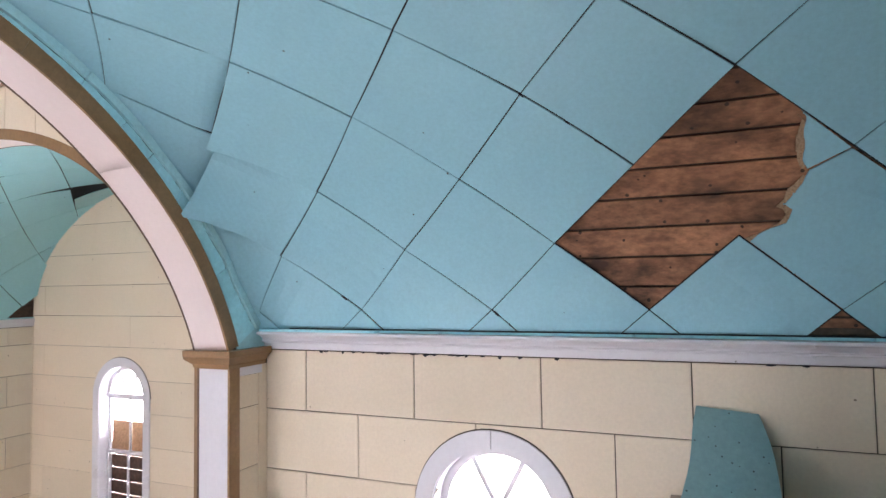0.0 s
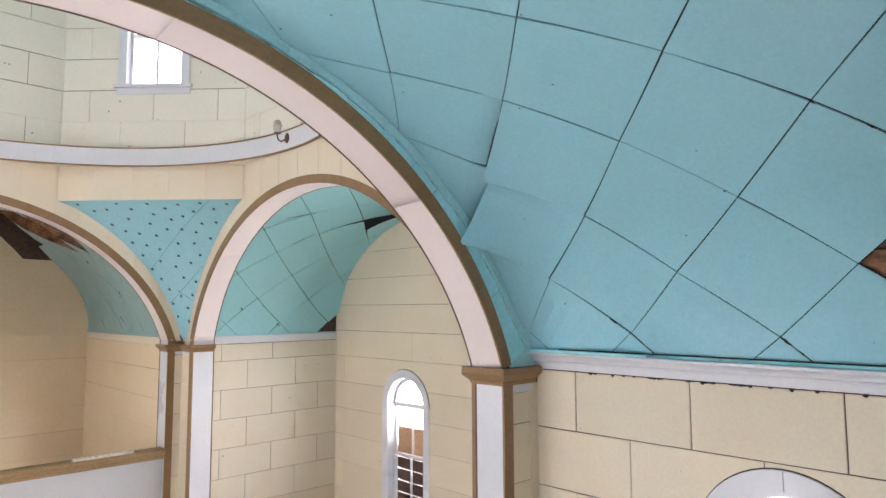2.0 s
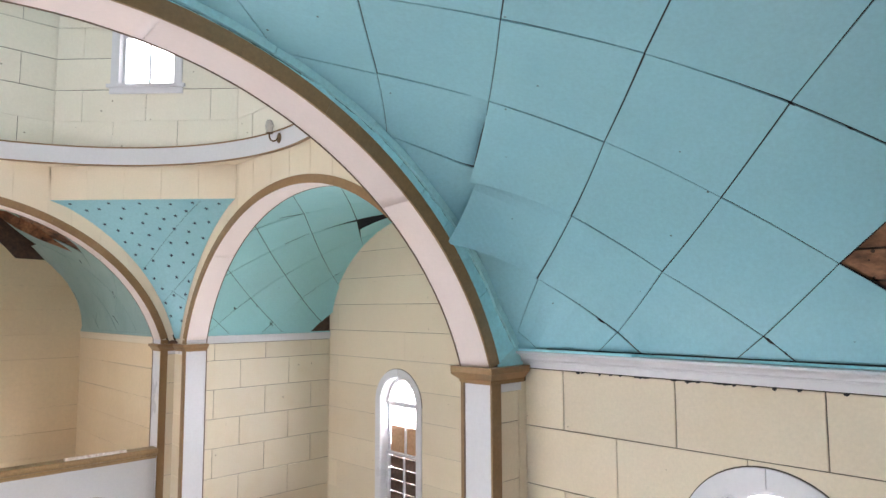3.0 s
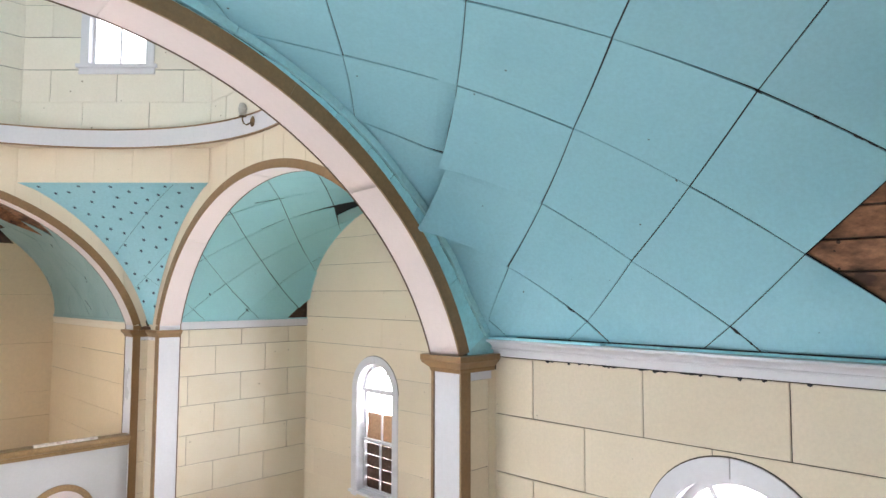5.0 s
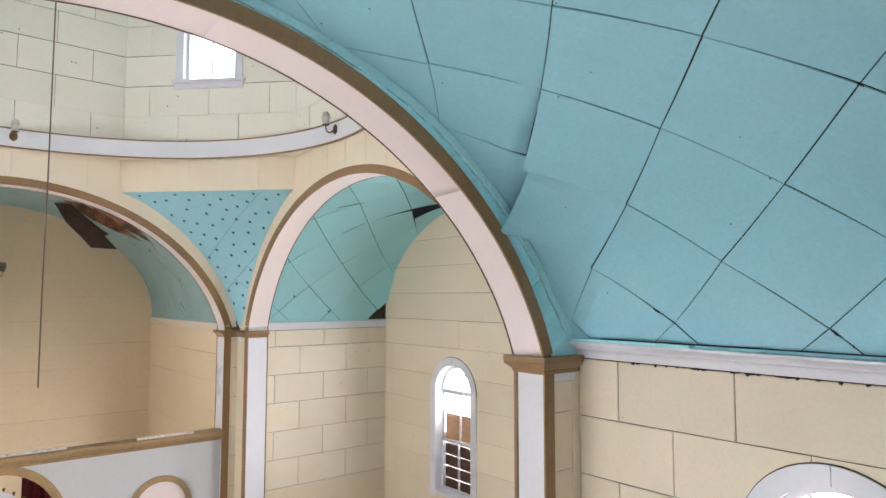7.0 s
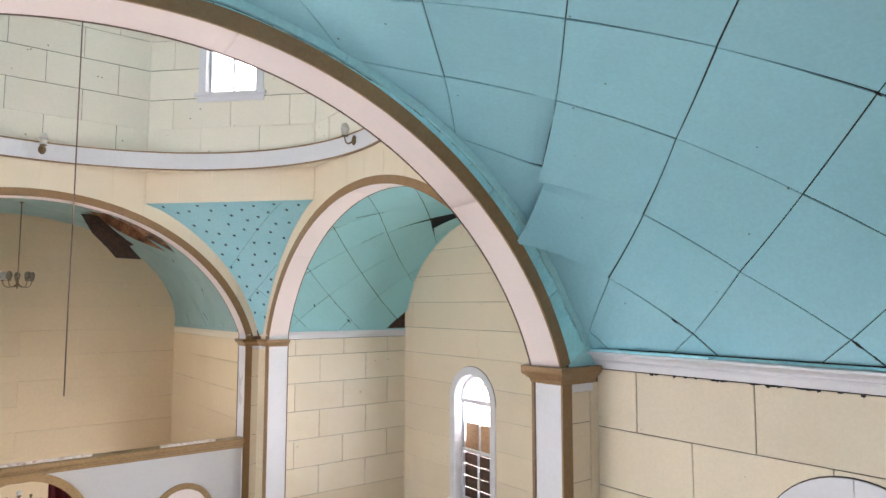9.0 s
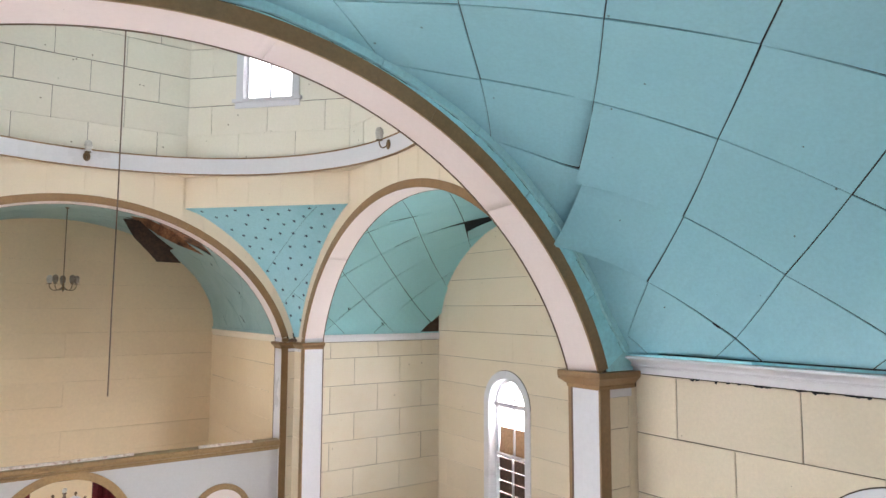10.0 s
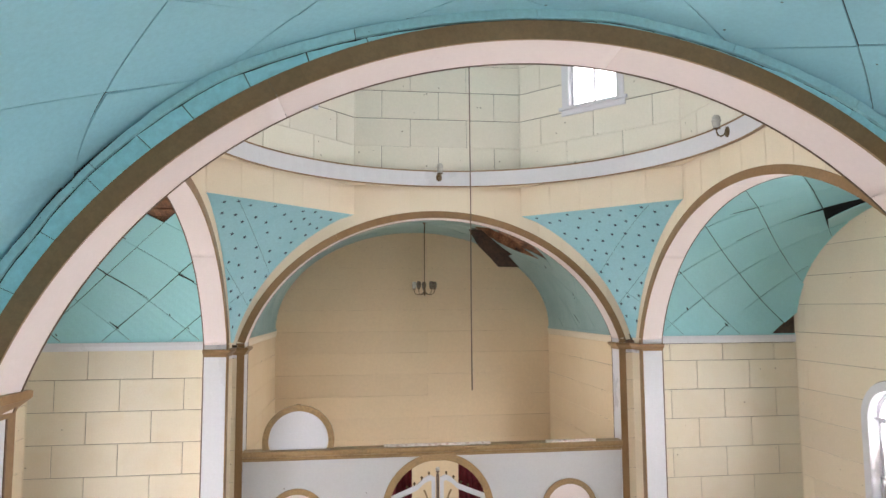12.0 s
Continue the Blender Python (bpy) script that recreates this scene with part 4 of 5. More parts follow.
# pendentives with stars
def pendentive(sx, sy, stars):
    cy = YF if sy > 0 else YB
    g = Geo()
    n = 26
    rows = []
    for i in range(n + 1):
        z = CAP1 + 0.02 + (ZP - CAP1 - 0.02) * i / n
        xe = min(H, pend_edge(z, PEND_A["far"]))
        ye = min(YF - YC, pend_edge(z, PEND_A["side"]))
        if i == n:
            xe = ye = OCT
        p = Vector((sx * xe, cy - sy * 0.012, z))
        q = Vector((sx * (H - 0.012), YC + sy * ye, z))
        rows.append((p, q))
    m = 6
    for p, q in rows:
        g.v += [p.lerp(q, j / m) for j in range(m + 1)]
    for i in range(n):
        for j in range(m):
            k = i * (m + 1) + j
            g.f.append((k, k + 1, k + m + 2, k + m + 1))
    ob = g.make("pendentive", TURQ_TRIM2, None, "", True)
    tagged(ob, "turquoise pendentive dotted with small dark stars", "pendentive", "pendentives under the drum", "structure")
    if not stars:
        return ob

    def spot(zi, f):
        i = min(n - 1, int(zi * n))
        return rows[i][0].lerp(rows[i + 1][0], zi * n - i).lerp(rows[i][1].lerp(rows[i + 1][1], zi * n - i), f)
    for (z0, f0), (z1, f1) in (((0.99, 0.82), (0.53, 0.03)), ((0.56, 0.97), (0.28, 0.04)), ((0.38, 0.45), (0.30, 0.95))):
        g = Geo()
        a, b = spot(z0, f0), spot(z1, f1)
        line = []
        for k in range(13):
            c = a.lerp(b, k / 12)
            zi = (c.z - rows[0][0].z) / (rows[n][0].z - rows[0][0].z)
            e, o = spot(zi, 0.0), spot(zi, 1.0)
            line.append(spot(zi, min(0.98, max(0.02, (c.x - e.x) / (o.x - e.x)))))
        g.tube(line, 0.0045, 6)
        g.make("seam", SEAM, ob, "fine dark seam between boards")
    r = random.Random(21 + sx)
    spots = []
    tries = 0
    while len(spots) < 52 and tries < 6000:
        tries += 1
        zi, f = r.uniform(0.12, 0.985), r.uniform(0.06, 0.94)
        i = min(n - 1, int(zi * n))
        p = rows[i][0].lerp(rows[i + 1][0], zi * n - i).lerp(rows[i][1].lerp(rows[i + 1][1], zi * n - i), f)
        edge_d = min((p - rows[i][0]).length, (p - rows[i][1]).length)
        if edge_d < 0.055 or any((p - o).length < 0.25 for o, _ in spots):
            continue
        across = (rows[i][1] - rows[i][0]).normalized()
        up = (rows[i + 1][0].lerp(rows[i + 1][1], f) - rows[i][0].lerp(rows[i][1], f)).normalized()
        nrm = across.cross(up).normalized()
        if nrm.dot(Vector((0, YC, 6.0)) - p) < 0:
            nrm = -nrm
        spots.append((p, nrm))
    for p, nrm in spots:
        s = new("star", STAR_MESH)
        s.parent = ob
        s.matrix_basis = Matrix.Translation(p + nrm * 0.003) @ nrm.to_track_quat("Z", "Y").to_matrix().to_4x4() @ Matrix.Rotation(r.uniform(0, 6.28), 4, "Z")
    return ob


TURQ_TRIM2 = material("pendentive_turquoise_paint", (0.30, 0.555, 0.625), 0.5, 0.05, 24, (0.16, 0.45, 0.52), 0.4, 1.5, 0.08, object_vary=0.0)
SEAM = material("seam_turquoise_paint", (0.13, 0.25, 0.28), 0.7, 0.15, 30, object_vary=0)
sv, sf = [], []
for k in range(10):
    rr = 0.042 if k % 2 == 0 else 0.019
    a = 2 * math.pi * k / 10
    sv.append((rr * math.cos(a), rr * math.sin(a), 0.0015))
sv += [(x, y, -0.002) for x, y, _ in sv]
sf = [tuple(range(10))] + [(k, (k + 1) % 10, 10 + (k + 1) % 10, 10 + k) for k in range(10)]
STAR_MESH = bpy.data.meshes.new("star")
STAR_MESH.from_pydata(sv, [], sf)
STAR_MESH.materials.append(STAR)
for sx in (-1, 1):
    pendentive(sx, 1, True)
    pendentive(sx, -1, False)

# octagon band, ring and drum
HY = YF - YC
corners = [(OCT, YC + HY), (H, YC + OCT), (H, YC - OCT), (OCT, YC - HY), (-OCT, YC - HY), (-H, YC - OCT), (-H, YC + OCT), (-OCT, YC + HY)]
drum_walls = []
for i in range(8):
    p, q = Vector((*corners[i], 0)), Vector((*corners[(i + 1) % 8], 0))
    along = (q - p).normalized()
    nrm = Vector((along.y, -along.x, 0))
    L = (q - p).length
    w = Wall(p, along, nrm)
    diag = i % 2 == 0
    g = Geo()
    wh = (lambda u, L=L: (10.09, 11.9) if abs(u - L / 2) < 0.52 else None) if diag else None
    strips(g, w, -0.1, L + 0.1, ZP + 0.002 if diag else ZR0 - 0.1, ZD, -0.2, -0.012, wh, step=0.08)
    wall = finish(g.make("wall_drum", JOINT), "pale cream drum wall in staggered courses")
    if diag:
        for k in range(5):
            g = Geo()
            hexa_on(g, w, L * k / 5 + 0.002, L * (k + 1) / 5 - 0.002, ZP, ZR0 + 0.02, ZP, ZR0 + 0.02, -0.012, 0.006)
            g.make("facing_board", CREAM_SPAN, wall)
    panel_rows(wall, Wall(w(0, 0, -0.012), along, nrm), 0.0, L, [(z, z + 0.59) for z in (8.80, 9.385, 9.98, 10.575, 11.165, 11.755)], 1.19, L / 2 + (0.6 if diag else 0.0), DRUM, wh, gap=0.0075)
    if diag:
        win = thing("window_%d" % (8 + i // 2), w(L / 2, 10.1, 0), "white painted drum window with two panes", "window", "drum windows", "structure")
        inv = Matrix.Translation(-win.location)
        c = L / 2

        def add(boxes, nm, mat):
            g = Geo()
            for a, b, z0, z1, d0, d1 in boxes:
                hexa_on(g, w, a, b, z0, z1, z0, z1, d0, d1)
            g.v = [inv @ Vector(v) for v in g.v]
            return g.make(nm, mat, win)
        add([(c - 0.66, c - 0.51, 10.06, 12.0, 0.0, 0.03)], "casing", WHITE)
        add([(c + 0.51, c + 0.66, 10.06, 12.0, 0.0, 0.03)], "casing", WHITE)
        add([(c - 0.70, c + 0.70, 11.9, 12.05, 0.0, 0.034)], "head_casing", WHITE)
        add([(c - 0.72, c + 0.72, 10.01, 10.07, -0.1, 0.07)], "sill", WHITE)
        add([(c - 0.68, c + 0.68, 9.895, 10.01, 0.0, 0.028)], "apron", WHITE)
        add([(c - 0.52, c - 0.508, 10.07, 11.9, -0.2, 0.005), (c + 0.508, c + 0.52, 10.07, 11.9, -0.2, 0.005)], "reveal", WHITE)
        add([(c - 0.51, c - 0.46, 10.07, 11.9, -0.14, -0.1), (c + 0.46, c + 0.51, 10.07, 11.9, -0.14, -0.1), (c - 0.51, c + 0.51, 10.07, 10.13, -0.14, -0.1), (c - 0.51, c + 0.51, 11.0, 11.07, -0.15, -0.09),
             (c - 0.018, c + 0.018, 10.07, 11.9, -0.135, -0.105)], "sash", WHITE)
        add([(c - 0.49, c + 0.49, 10.10, 11.88, -0.122, -0.118)], "pane", GLASS).visible_shadow = False
        window_lamp(w(c, 11.05, -0.5), w(c, 10.9, 1.0), 1.6, 2.4, DRUM_POWER)

g = Geo()
pc = [(x * 1.06, YC + (y - YC) * 1.06) for x, y in corners]
k = len(g.v)
g.v += [(x, y, ZD - 0.05) for x, y in pc] + [(x * 0.5, YC + (y - YC) * 0.5, ZD + 1.2) for x, y in pc] + [(0, YC, ZD + 1.5)]
g.f += [(i, (i + 1) % 8, 8 + (i + 1) % 8, 8 + i) for i in range(8)] + [(8 + i, 8 + (i + 1) % 8, 16) for i in range(8)]
tagged(g.make("ceiling_dome", TURQ_ARM), "pale turquoise dome ceiling over the drum", "ceiling", kind="structure")

RING_R, RING_RY = 4.06, 4.14
ring_n = 96


def ring_pt(t, r, z):
    return Vector(((RING_R + r) * math.cos(t), YC + (RING_RY + r) * math.sin(t), z))


def ring_band(name, rows, mat, label=""):
    g = Geo()
    k, m = 0, len(rows)
    for i in range(ring_n):
        g.v += [ring_pt(2 * math.pi * i / ring_n, r, z) for r, z in rows]
    for i in range(ring_n):
        for j in range(m):
            a, b = i * m + j, i * m + (j + 1) % m
            c, d = ((i + 1) % ring_n) * m + j, ((i + 1) % ring_n) * m + (j + 1) % m
            g.f.append((a, b, d, c))
    return g.make(name, mat, RING, label)


RING = thing("trim_ring", (0, YC, 0), "white circular board with thin brown edges round the drum foot", "ring moulding", kind="structure")
RING.location = (0, 0, 0)
ring_band("ring_board", [(0.0, ZR0), (0.0, ZR1), (0.02, ZR1), (0.02, ZR0)], WHITE)
ring_band("ring_soffit", [(0.015, ZR0 + 0.01), (0.55, ZR0 + 0.01), (0.55, ZR0 + 0.03), (0.015, ZR0 + 0.03)], CREAM_SPAN, "cream soffit of the ring")
ring_band("ring_shelf", [(0.015, ZR1 - 0.02), (0.55, ZR1 - 0.02), (0.55, ZR1), (0.015, ZR1)], DRUM, "pale cream ledge")
ring_band("upper_bead", [(-0.012, ZR1 - 0.004), (-0.012, ZR1 + 0.02), (0.03, ZR1 + 0.02), (0.03, ZR1 - 0.004)], BROWN, "thin brown bead")
ring_band("lower_bead", [(-0.012, ZR0 - 0.016), (-0.012, ZR0 + 0.006), (0.03, ZR0 + 0.006), (0.03, ZR0 - 0.016)], BROWN, "thin brown bead")

# ---- cornices ----
CORN = [(0.0, 5.33), (0.04, 5.33), (0.046, 5.338), (0.055, 5.395), (0.064, 5.40), (0.085, 5.403), (0.088, 5.408), (0.088, 5.418), (0.075, 5.422), (0.08, 5.435), (0.095, 5.452), (0.125, 5.472), (0.15, 5.48), (0.152, 5.484), (0.168, 5.486), (0.172, 5.491), (0.172, 5.508), (0.168, 5.511), (0.0, 5.511)]
g = Geo()
sweep(g, [(XW, YN - 0.002), (XW, WEST)][::-1], CORN)
tagged(g.make("cornice", WHITE), "white painted moulded wooden cornice under the vault", "cornice", "", "structure")
r3 = random.Random(31)
for k in range(26):
    y = r3.choice((r3.uniform(-3.6, 1.55), r3.uniform(-0.6, 1.5)))
    g = Geo()
    L, dz = r3.uniform(0.012, 0.045), r3.uniform(0.010, 0.028)
    m = 7
    g.v += [(XW - 0.016 - 0.004, y + L * math.cos(2 * math.pi * j / m) * r3.uniform(0.7, 1.1), 5.320 + dz * math.sin(2 * math.pi * j / m) * r3.uniform(0.6, 1.1)) for j in range(m)]
    g.v += [(XW - 0.005, v[1], v[2]) for v in g.v[:m]]
    g.f += [tuple(range(m))] + [(j, (j + 1) % m, m + (j + 1) % m, m + j) for j in range(m)]
    tagged(g.make("trim_drip", DARK_FILL), "small dark drip of tar under the cornice", "drip", "drips under the nave cornice", "structure")
for s0, s1 in [(-6.1, -3.66), (-3.65, -2.02), (-2.01, -0.32), (-0.31, 0.33), (0.34, YN - 0.02)]:
    g = Geo()
    g.box(XW - (0.085 if s0 < 0.3 else 0.15), XW + 0.02, s0, s1, 5.515, 5.535)
    tagged(g.make("trim_fillet", TURQ_TRIM), "thin turquoise fillet on the cornice", "fillet", "fillets on the nave cornice", "structure")
g = Geo()
g.box(XW - 0.04, XW + 0.01, -6.1, YN - 0.02, 5.535, 5.545)
tagged(g.make("trim_gap", DARK_FILL), "dark open gap between the fillet and the vault", "gap", "", "structure")
g = Geo()
sweep(g, [(-XW, YN - 0.06), (-XW, WEST)], CORN)
tagged(g.make("cornice", WHITE), "white painted moulded wooden cornice under the vault", "cornice", "", "structure")
ARM_CORN = [(0.0, 5.24), (0.018, 5.24), (0.026, 5.28), (0.04, 5.33), (0.045, 5.40), (0.0, 5.40)]
for side in (-1, 1):
    for y, flip in ((YT1, 1), (YT0, -1)):
        p = [(side * XO, y), (side * XT, y)]
        g = Geo()
        sweep(g, p if side * flip < 0 else p[::-1], ARM_CORN)
        tagged(g.make("cornice", WHITE), "slim white cornice under the transept vault", "cornice", "", "structure")
        g = Geo()
        g.box(*sorted((side * XO, side * XT)), y - 0.02, y + 0.02, 5.402, 5.43)
        tagged(g.make("trim_fillet", TURQ_ARM), "thin turquoise fillet on the cornice", "fillet", "", "structure")
    g = Geo()
    p = [(side * XS - 0.05, YO), (side * XS - 0.05, YS)]
    sweep(g, p if side > 0 else p[::-1], ARM_CORN)
    tagged(g.make("cornice", CREAM_SPAN), "slim buff cornice under the sanctuary vault", "cornice", "", "structure")
    g = Geo()
    g.box(*sorted((side * XS - 0.05 - side * 0.03, side * XS - 0.05 + side * 0.02)), YO, YS, 5.402, 5.462)
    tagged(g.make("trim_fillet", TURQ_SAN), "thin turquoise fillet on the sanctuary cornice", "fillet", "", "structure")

# ---- floors ----
g = Geo()
g.box(-XT - 0.3, XT + 0.3, WEST - 0.3, YS + 0.3, -0.1, 0.0)
tagged(g.make("floor", FLOOR), "worn brown board floor of the church", "floor", kind="structure")
g = Geo()
g.box(-XW, XW, WEST, -2.25, LOFT - 0.22, LOFT)
tagged(g.make("floor_loft", FLOOR), "worn brown board floor of the choir loft", "floor", kind="structure")
for s in (-1, 1):
    g = Geo()
    g.box(s * 2.6 - 0.09, s * 2.6 + 0.09, -2.55, -2.37, 0.0, LOFT - 0.22)
    tagged(g.make("loft_post", WHITE), "white painted post under the choir loft", "post", "loft posts", "structure")
g = Geo()
g.box(-60, 60, -60, 60, -0.5, -0.3)
GROUND = material("dry_grass", (0.12, 0.13, 0.05), 0.9, 0.3, 3, (0.2, 0.16, 0.08), 0.5, 0.3, 0.3)
tagged(g.make("ground", GROUND), "dry grass round the church", "ground", kind="structure")

# ---- torn pieces of the nave vault ----
def on_vault(spec, pts, out, t, mat, name, label, cat):
    """A thin flat piece whose outline is given as (angle, distance along the axis)."""
    g = Geo()
    n = len(pts)
    g.v += [vault_point(spec, s, th, out) for th, s in pts] + [vault_point(spec, s, th, out + t) for th, s in pts]
    g.f += [tuple(range(n)), tuple(range(2 * n - 1, n - 1, -1))] + [(i, (i + 1) % n, n + (i + 1) % n, n + i) for i in range(n)]
    ob = g.make(name, mat)
    return tagged(ob, label, cat)


def vault_piece(spec, outline, out, t, mat, name, label, cat, step=0.03, bend_out=None):
    """A piece of board on the vault with a ragged outline of (angle, distance along the axis), cut into narrow columns."""
    g = Geo()
    g.weld = True
    lo, hi = min(s for _, s in outline), max(s for _, s in outline)
    n = int(math.ceil((hi - lo) / step))

    def spans(s):
        xs = []
        for (t0, s0), (t1, s1) in zip(outline, outline[1:] + outline[:1]):
            if (s0 <= s) != (s1 <= s):
                xs.append(t0 + (t1 - t0) * (s - s0) / (s1 - s0))
        return sorted(xs)
    for i in range(n):
        a, b = lo + (hi - lo) * i / n, lo + (hi - lo) * (i + 1) / n
        sa, sb = spans(a + 1e-5), spans(b - 1e-5)
        if len(sa) != len(sb):
            m = spans((a + b) / 2)
            sa = sb = m
        for k in range(0, len(sa) - 1, 2):
            m = 4
            for j in range(m):
                q = [(a, sa[k] + (sa[k + 1] - sa[k]) * j / m), (b, sb[k] + (sb[k + 1] - sb[k]) * j / m), (b, sb[k] + (sb[k + 1] - sb[k]) * (j + 1) / m), (a, sa[k] + (sa[k + 1] - sa[k]) * (j + 1) / m)]
                g.hexa([vault_point(spec, s, th, out) for s, th in q] + [vault_point(spec, s, th, out + t) for s, th in q])
    return tagged(g.make(name, mat), label, cat)


RAG1 = [(0.603, -3.20), (0.585, -3.235), (0.55, -3.215), (0.52, -3.235), (0.485, -3.215), (0.462, -3.25)]
RAG2 = [(0.455, -3.25), (0.43, -3.235), (0.41, -3.19), (0.385, -3.14), (0.375, -3.11), (0.36, -3.165), (0.343, -3.15), (0.325, -3.13), (0.312, -3.02), (0.30, -2.95), (0.279, -2.885)]
rr = random.Random(4)
vault_piece(NAVE, RAG1 + [(0.506, -3.50)], -0.004, 0.013, TURQ, "torn_board", "torn corner of a turquoise ceiling board beside a hole", "ceiling board", 0.01)
vault_piece(NAVE, RAG2 + [(0.092, -3.484), (0.297, -4.20), (0.503, -3.508)], -0.004, 0.013, TURQ, "torn_board", "turquoise ceiling board with one ragged torn corner", "ceiling board", 0.02)
for line, tail in ((RAG1, [(0.5, -3.4)]), (RAG2, [(0.25, -3.1), (0.4, -3.4)])):
    vault_piece(NAVE, [(a + rr.uniform(-0.012, 0.006), s + 0.02 + rr.uniform(0.0, 0.05)) for a, s in line] + tail, 0.011, 0.008, FIBRE, "torn_edge", "ragged buff fibre of a torn ceiling board", "torn fibreboard", 0.01)

# board leaning on the wall of the loft
g = Geo()
top0, top1, foot0, foot1 = Vector((XW - 0.03, -2.47, 4.985)), Vector((XW - 0.03, -2.90, 4.945)), Vector((3.86, -2.34, LOFT + 0.005)), Vector((3.86, -3.06, LOFT + 0.005))
out = Vector((-0.02, 0, 0.008))
n = 8
rowv = []
for i in range(n + 1):
    f = i / n
    a, b = top0.lerp(foot0, f), top1.lerp(foot1, f)
    bow = Vector((-0.05 * math.sin(math.pi * f), 0, 0))
    wob = 0.012 * math.sin(7 * f + 1)
    a, b = a + bow + Vector((0, wob, 0)), b + bow + Vector((0, -0.02 * math.sin(5 * f), 0))
    rowv.append([a, b, b + out, a + out])
for q in rowv:
    g.v += q
for i in range(n):
    for j in range(4):
        a, b = i * 4 + j, i * 4 + (j + 1) % 4
        g.f.append((a, b, b + 4, a + 4))
g.f += [(0, 1, 2, 3), (4 * n, 4 * n + 1, 4 * n + 2, 4 * n + 3)]
tagged(g.make("fallen_board", DUSTY), "fallen turquoise ceiling board leaning against the cream wall", "ceiling board")

# ---- sanctuary: hanging torn boards ----
w_flap = Wall((0, 12.7, 0), (1, 0, 0), (0, -1, 0))


def flap(pts, name, mat, label, lean=0.25):
    g = Geo()
    z0 = max(z for _, z in pts)
    n = len(pts)
    g.v += [w_flap(u, z, (z0 - z) * lean) for u, z in pts] + [w_flap(u, z, (z0 - z) * lean - 0.014) for u, z in pts]
    g.f += [tuple(range(n)), tuple(range(2 * n - 1, n - 1, -1))] + [(i, (i + 1) % n, n + (i + 1) % n, n + i) for i in range(n)]
    return tagged(g.make(name, mat), label, "torn board", "torn boards under the sanctuary vault")


flap([(0.98, 7.93), (1.30, 7.92), (1.62, 7.62), (1.86, 7.42), (2.02, 7.31), (1.93, 7.27), (2.17, 6.99), (1.66, 7.0), (1.48, 7.22), (1.2, 7.52)], "hanging_board", DARKWOOD,
     "dark brown torn ceiling board hanging from the vault")
flap([(1.12, 8.0), (1.5, 7.96), (2.0, 7.72), (2.4, 7.42), (2.72, 7.2), (2.45, 7.3), (2.12, 7.42), (1.7, 7.62), (1.4, 7.82)], "hanging_board", PLANK, "reddish brown torn strip hanging from the vault", 0.05)

# ---- altar screen ----
SX0, SX1, SY, SZ = far.c - far.jamb + 0.005, far.c + far.jamb - 0.005, YF + 0.05, 3.15
w_scr = Wall((0, SY, 0), (1, 0, 0), (0, -1, 0))
screen = thing("altar_screen", (0, 0, -0.05), "white altar screen with brown arched trims and a brown top rail", "altar screen")
GX, GZ, GR = -0.04, 2.04, 1.0
g = Geo()
for a, b in ((SX0, GX - GR), (GX - GR, GX + GR), (GX + GR, SX1)):
    strips(g, w_scr, a, b, 0.0, SZ, -0.05, 0.0, None, None, (lambda u: GZ + math.sqrt(max(0.0, GR * GR - (u - GX) ** 2))) if a > SX0 and b < SX1 else None, step=0.04)
g.make("wall_panel", SCREEN_WHITE_DIM, screen)
g = Geo()
arc_band(g, w_scr, GX, GZ, GR - 0.01, GR + 0.13, -0.06, 0.03, 0.0, math.pi, 40)
for s in (-1, 1):
    hexa_on(g, w_scr, *sorted((GX + s * (GR - 0.01), GX + s * (GR + 0.13))), 0.0, GZ, 0.0, GZ, -0.06, 0.03)
g.make("gate_arch_trim", OLDWOOD, screen, "brown painted arch trim")
for c in (-2.83, 2.67):
    g = Geo()
    arc_band(g, w_scr, c, 1.985, 0.475, 0.585, 0.0, 0.035, 0.0, math.pi, 30)
    for s in (-1, 1):
        hexa_on(g, w_scr, *sorted((c + s * 0.475, c + s * 0.585)), 0.3, 1.985, 0.3, 1.985, 0.0, 0.035)
    g.make("panel_trim", OLDWOOD, screen, "brown painted arched trim")
    g = Geo()
    strips(g, w_scr, c - 0.474, c + 0.474, 0.3, 2.5, 0.0, 0.006, None, lambda u, c=c: 1.985 + math.sqrt(max(0.0, 0.474 ** 2 - (u - c) ** 2)), None, step=0.05)
    g.make("icon_panel", PINK, screen, "bare pinkish white panel")
g = Geo()
prof = [(0.0, 3.11), (0.02, 3.11), (0.025, 3.135), (0.05, 3.15), (0.06, 3.19), (0.085, 3.20), (0.11, 3.225), (0.12, 3.26), (0.12, 3.30), (0.105, 3.315), (-0.16, 3.315), (-0.16, 3.11)]
sweep(g, [(SX1, SY), (SX0, SY)], prof)
if min(v.y for v in map(Vector, g.v)) > SY - 0.1:
    g = Geo()
    sweep(g, [(SX0, SY), (SX1, SY)], prof)
g.make("top_rail", OLDWOOD, screen, "worn brown moulded rail")

# round panel that stands on the screen
disc = thing("round_panel", (0, 0, -0.05), "round white panel in a brown ring standing on the altar screen", "panel")
w_disc = Wall((0, SY + 0.02, 0), (1, 0, 0), (0, -1, 0))
cut = math.asin((3.475 - 3.318) / 0.70)
g = Geo()
arc_band(g, w_disc, -2.81, 3.475, 0.585, 0.70, -0.02, 0.03, -cut, math.pi + cut, 44)
g.make("ring", OLDWOOD, disc, "brown painted ring")
g = Geo()
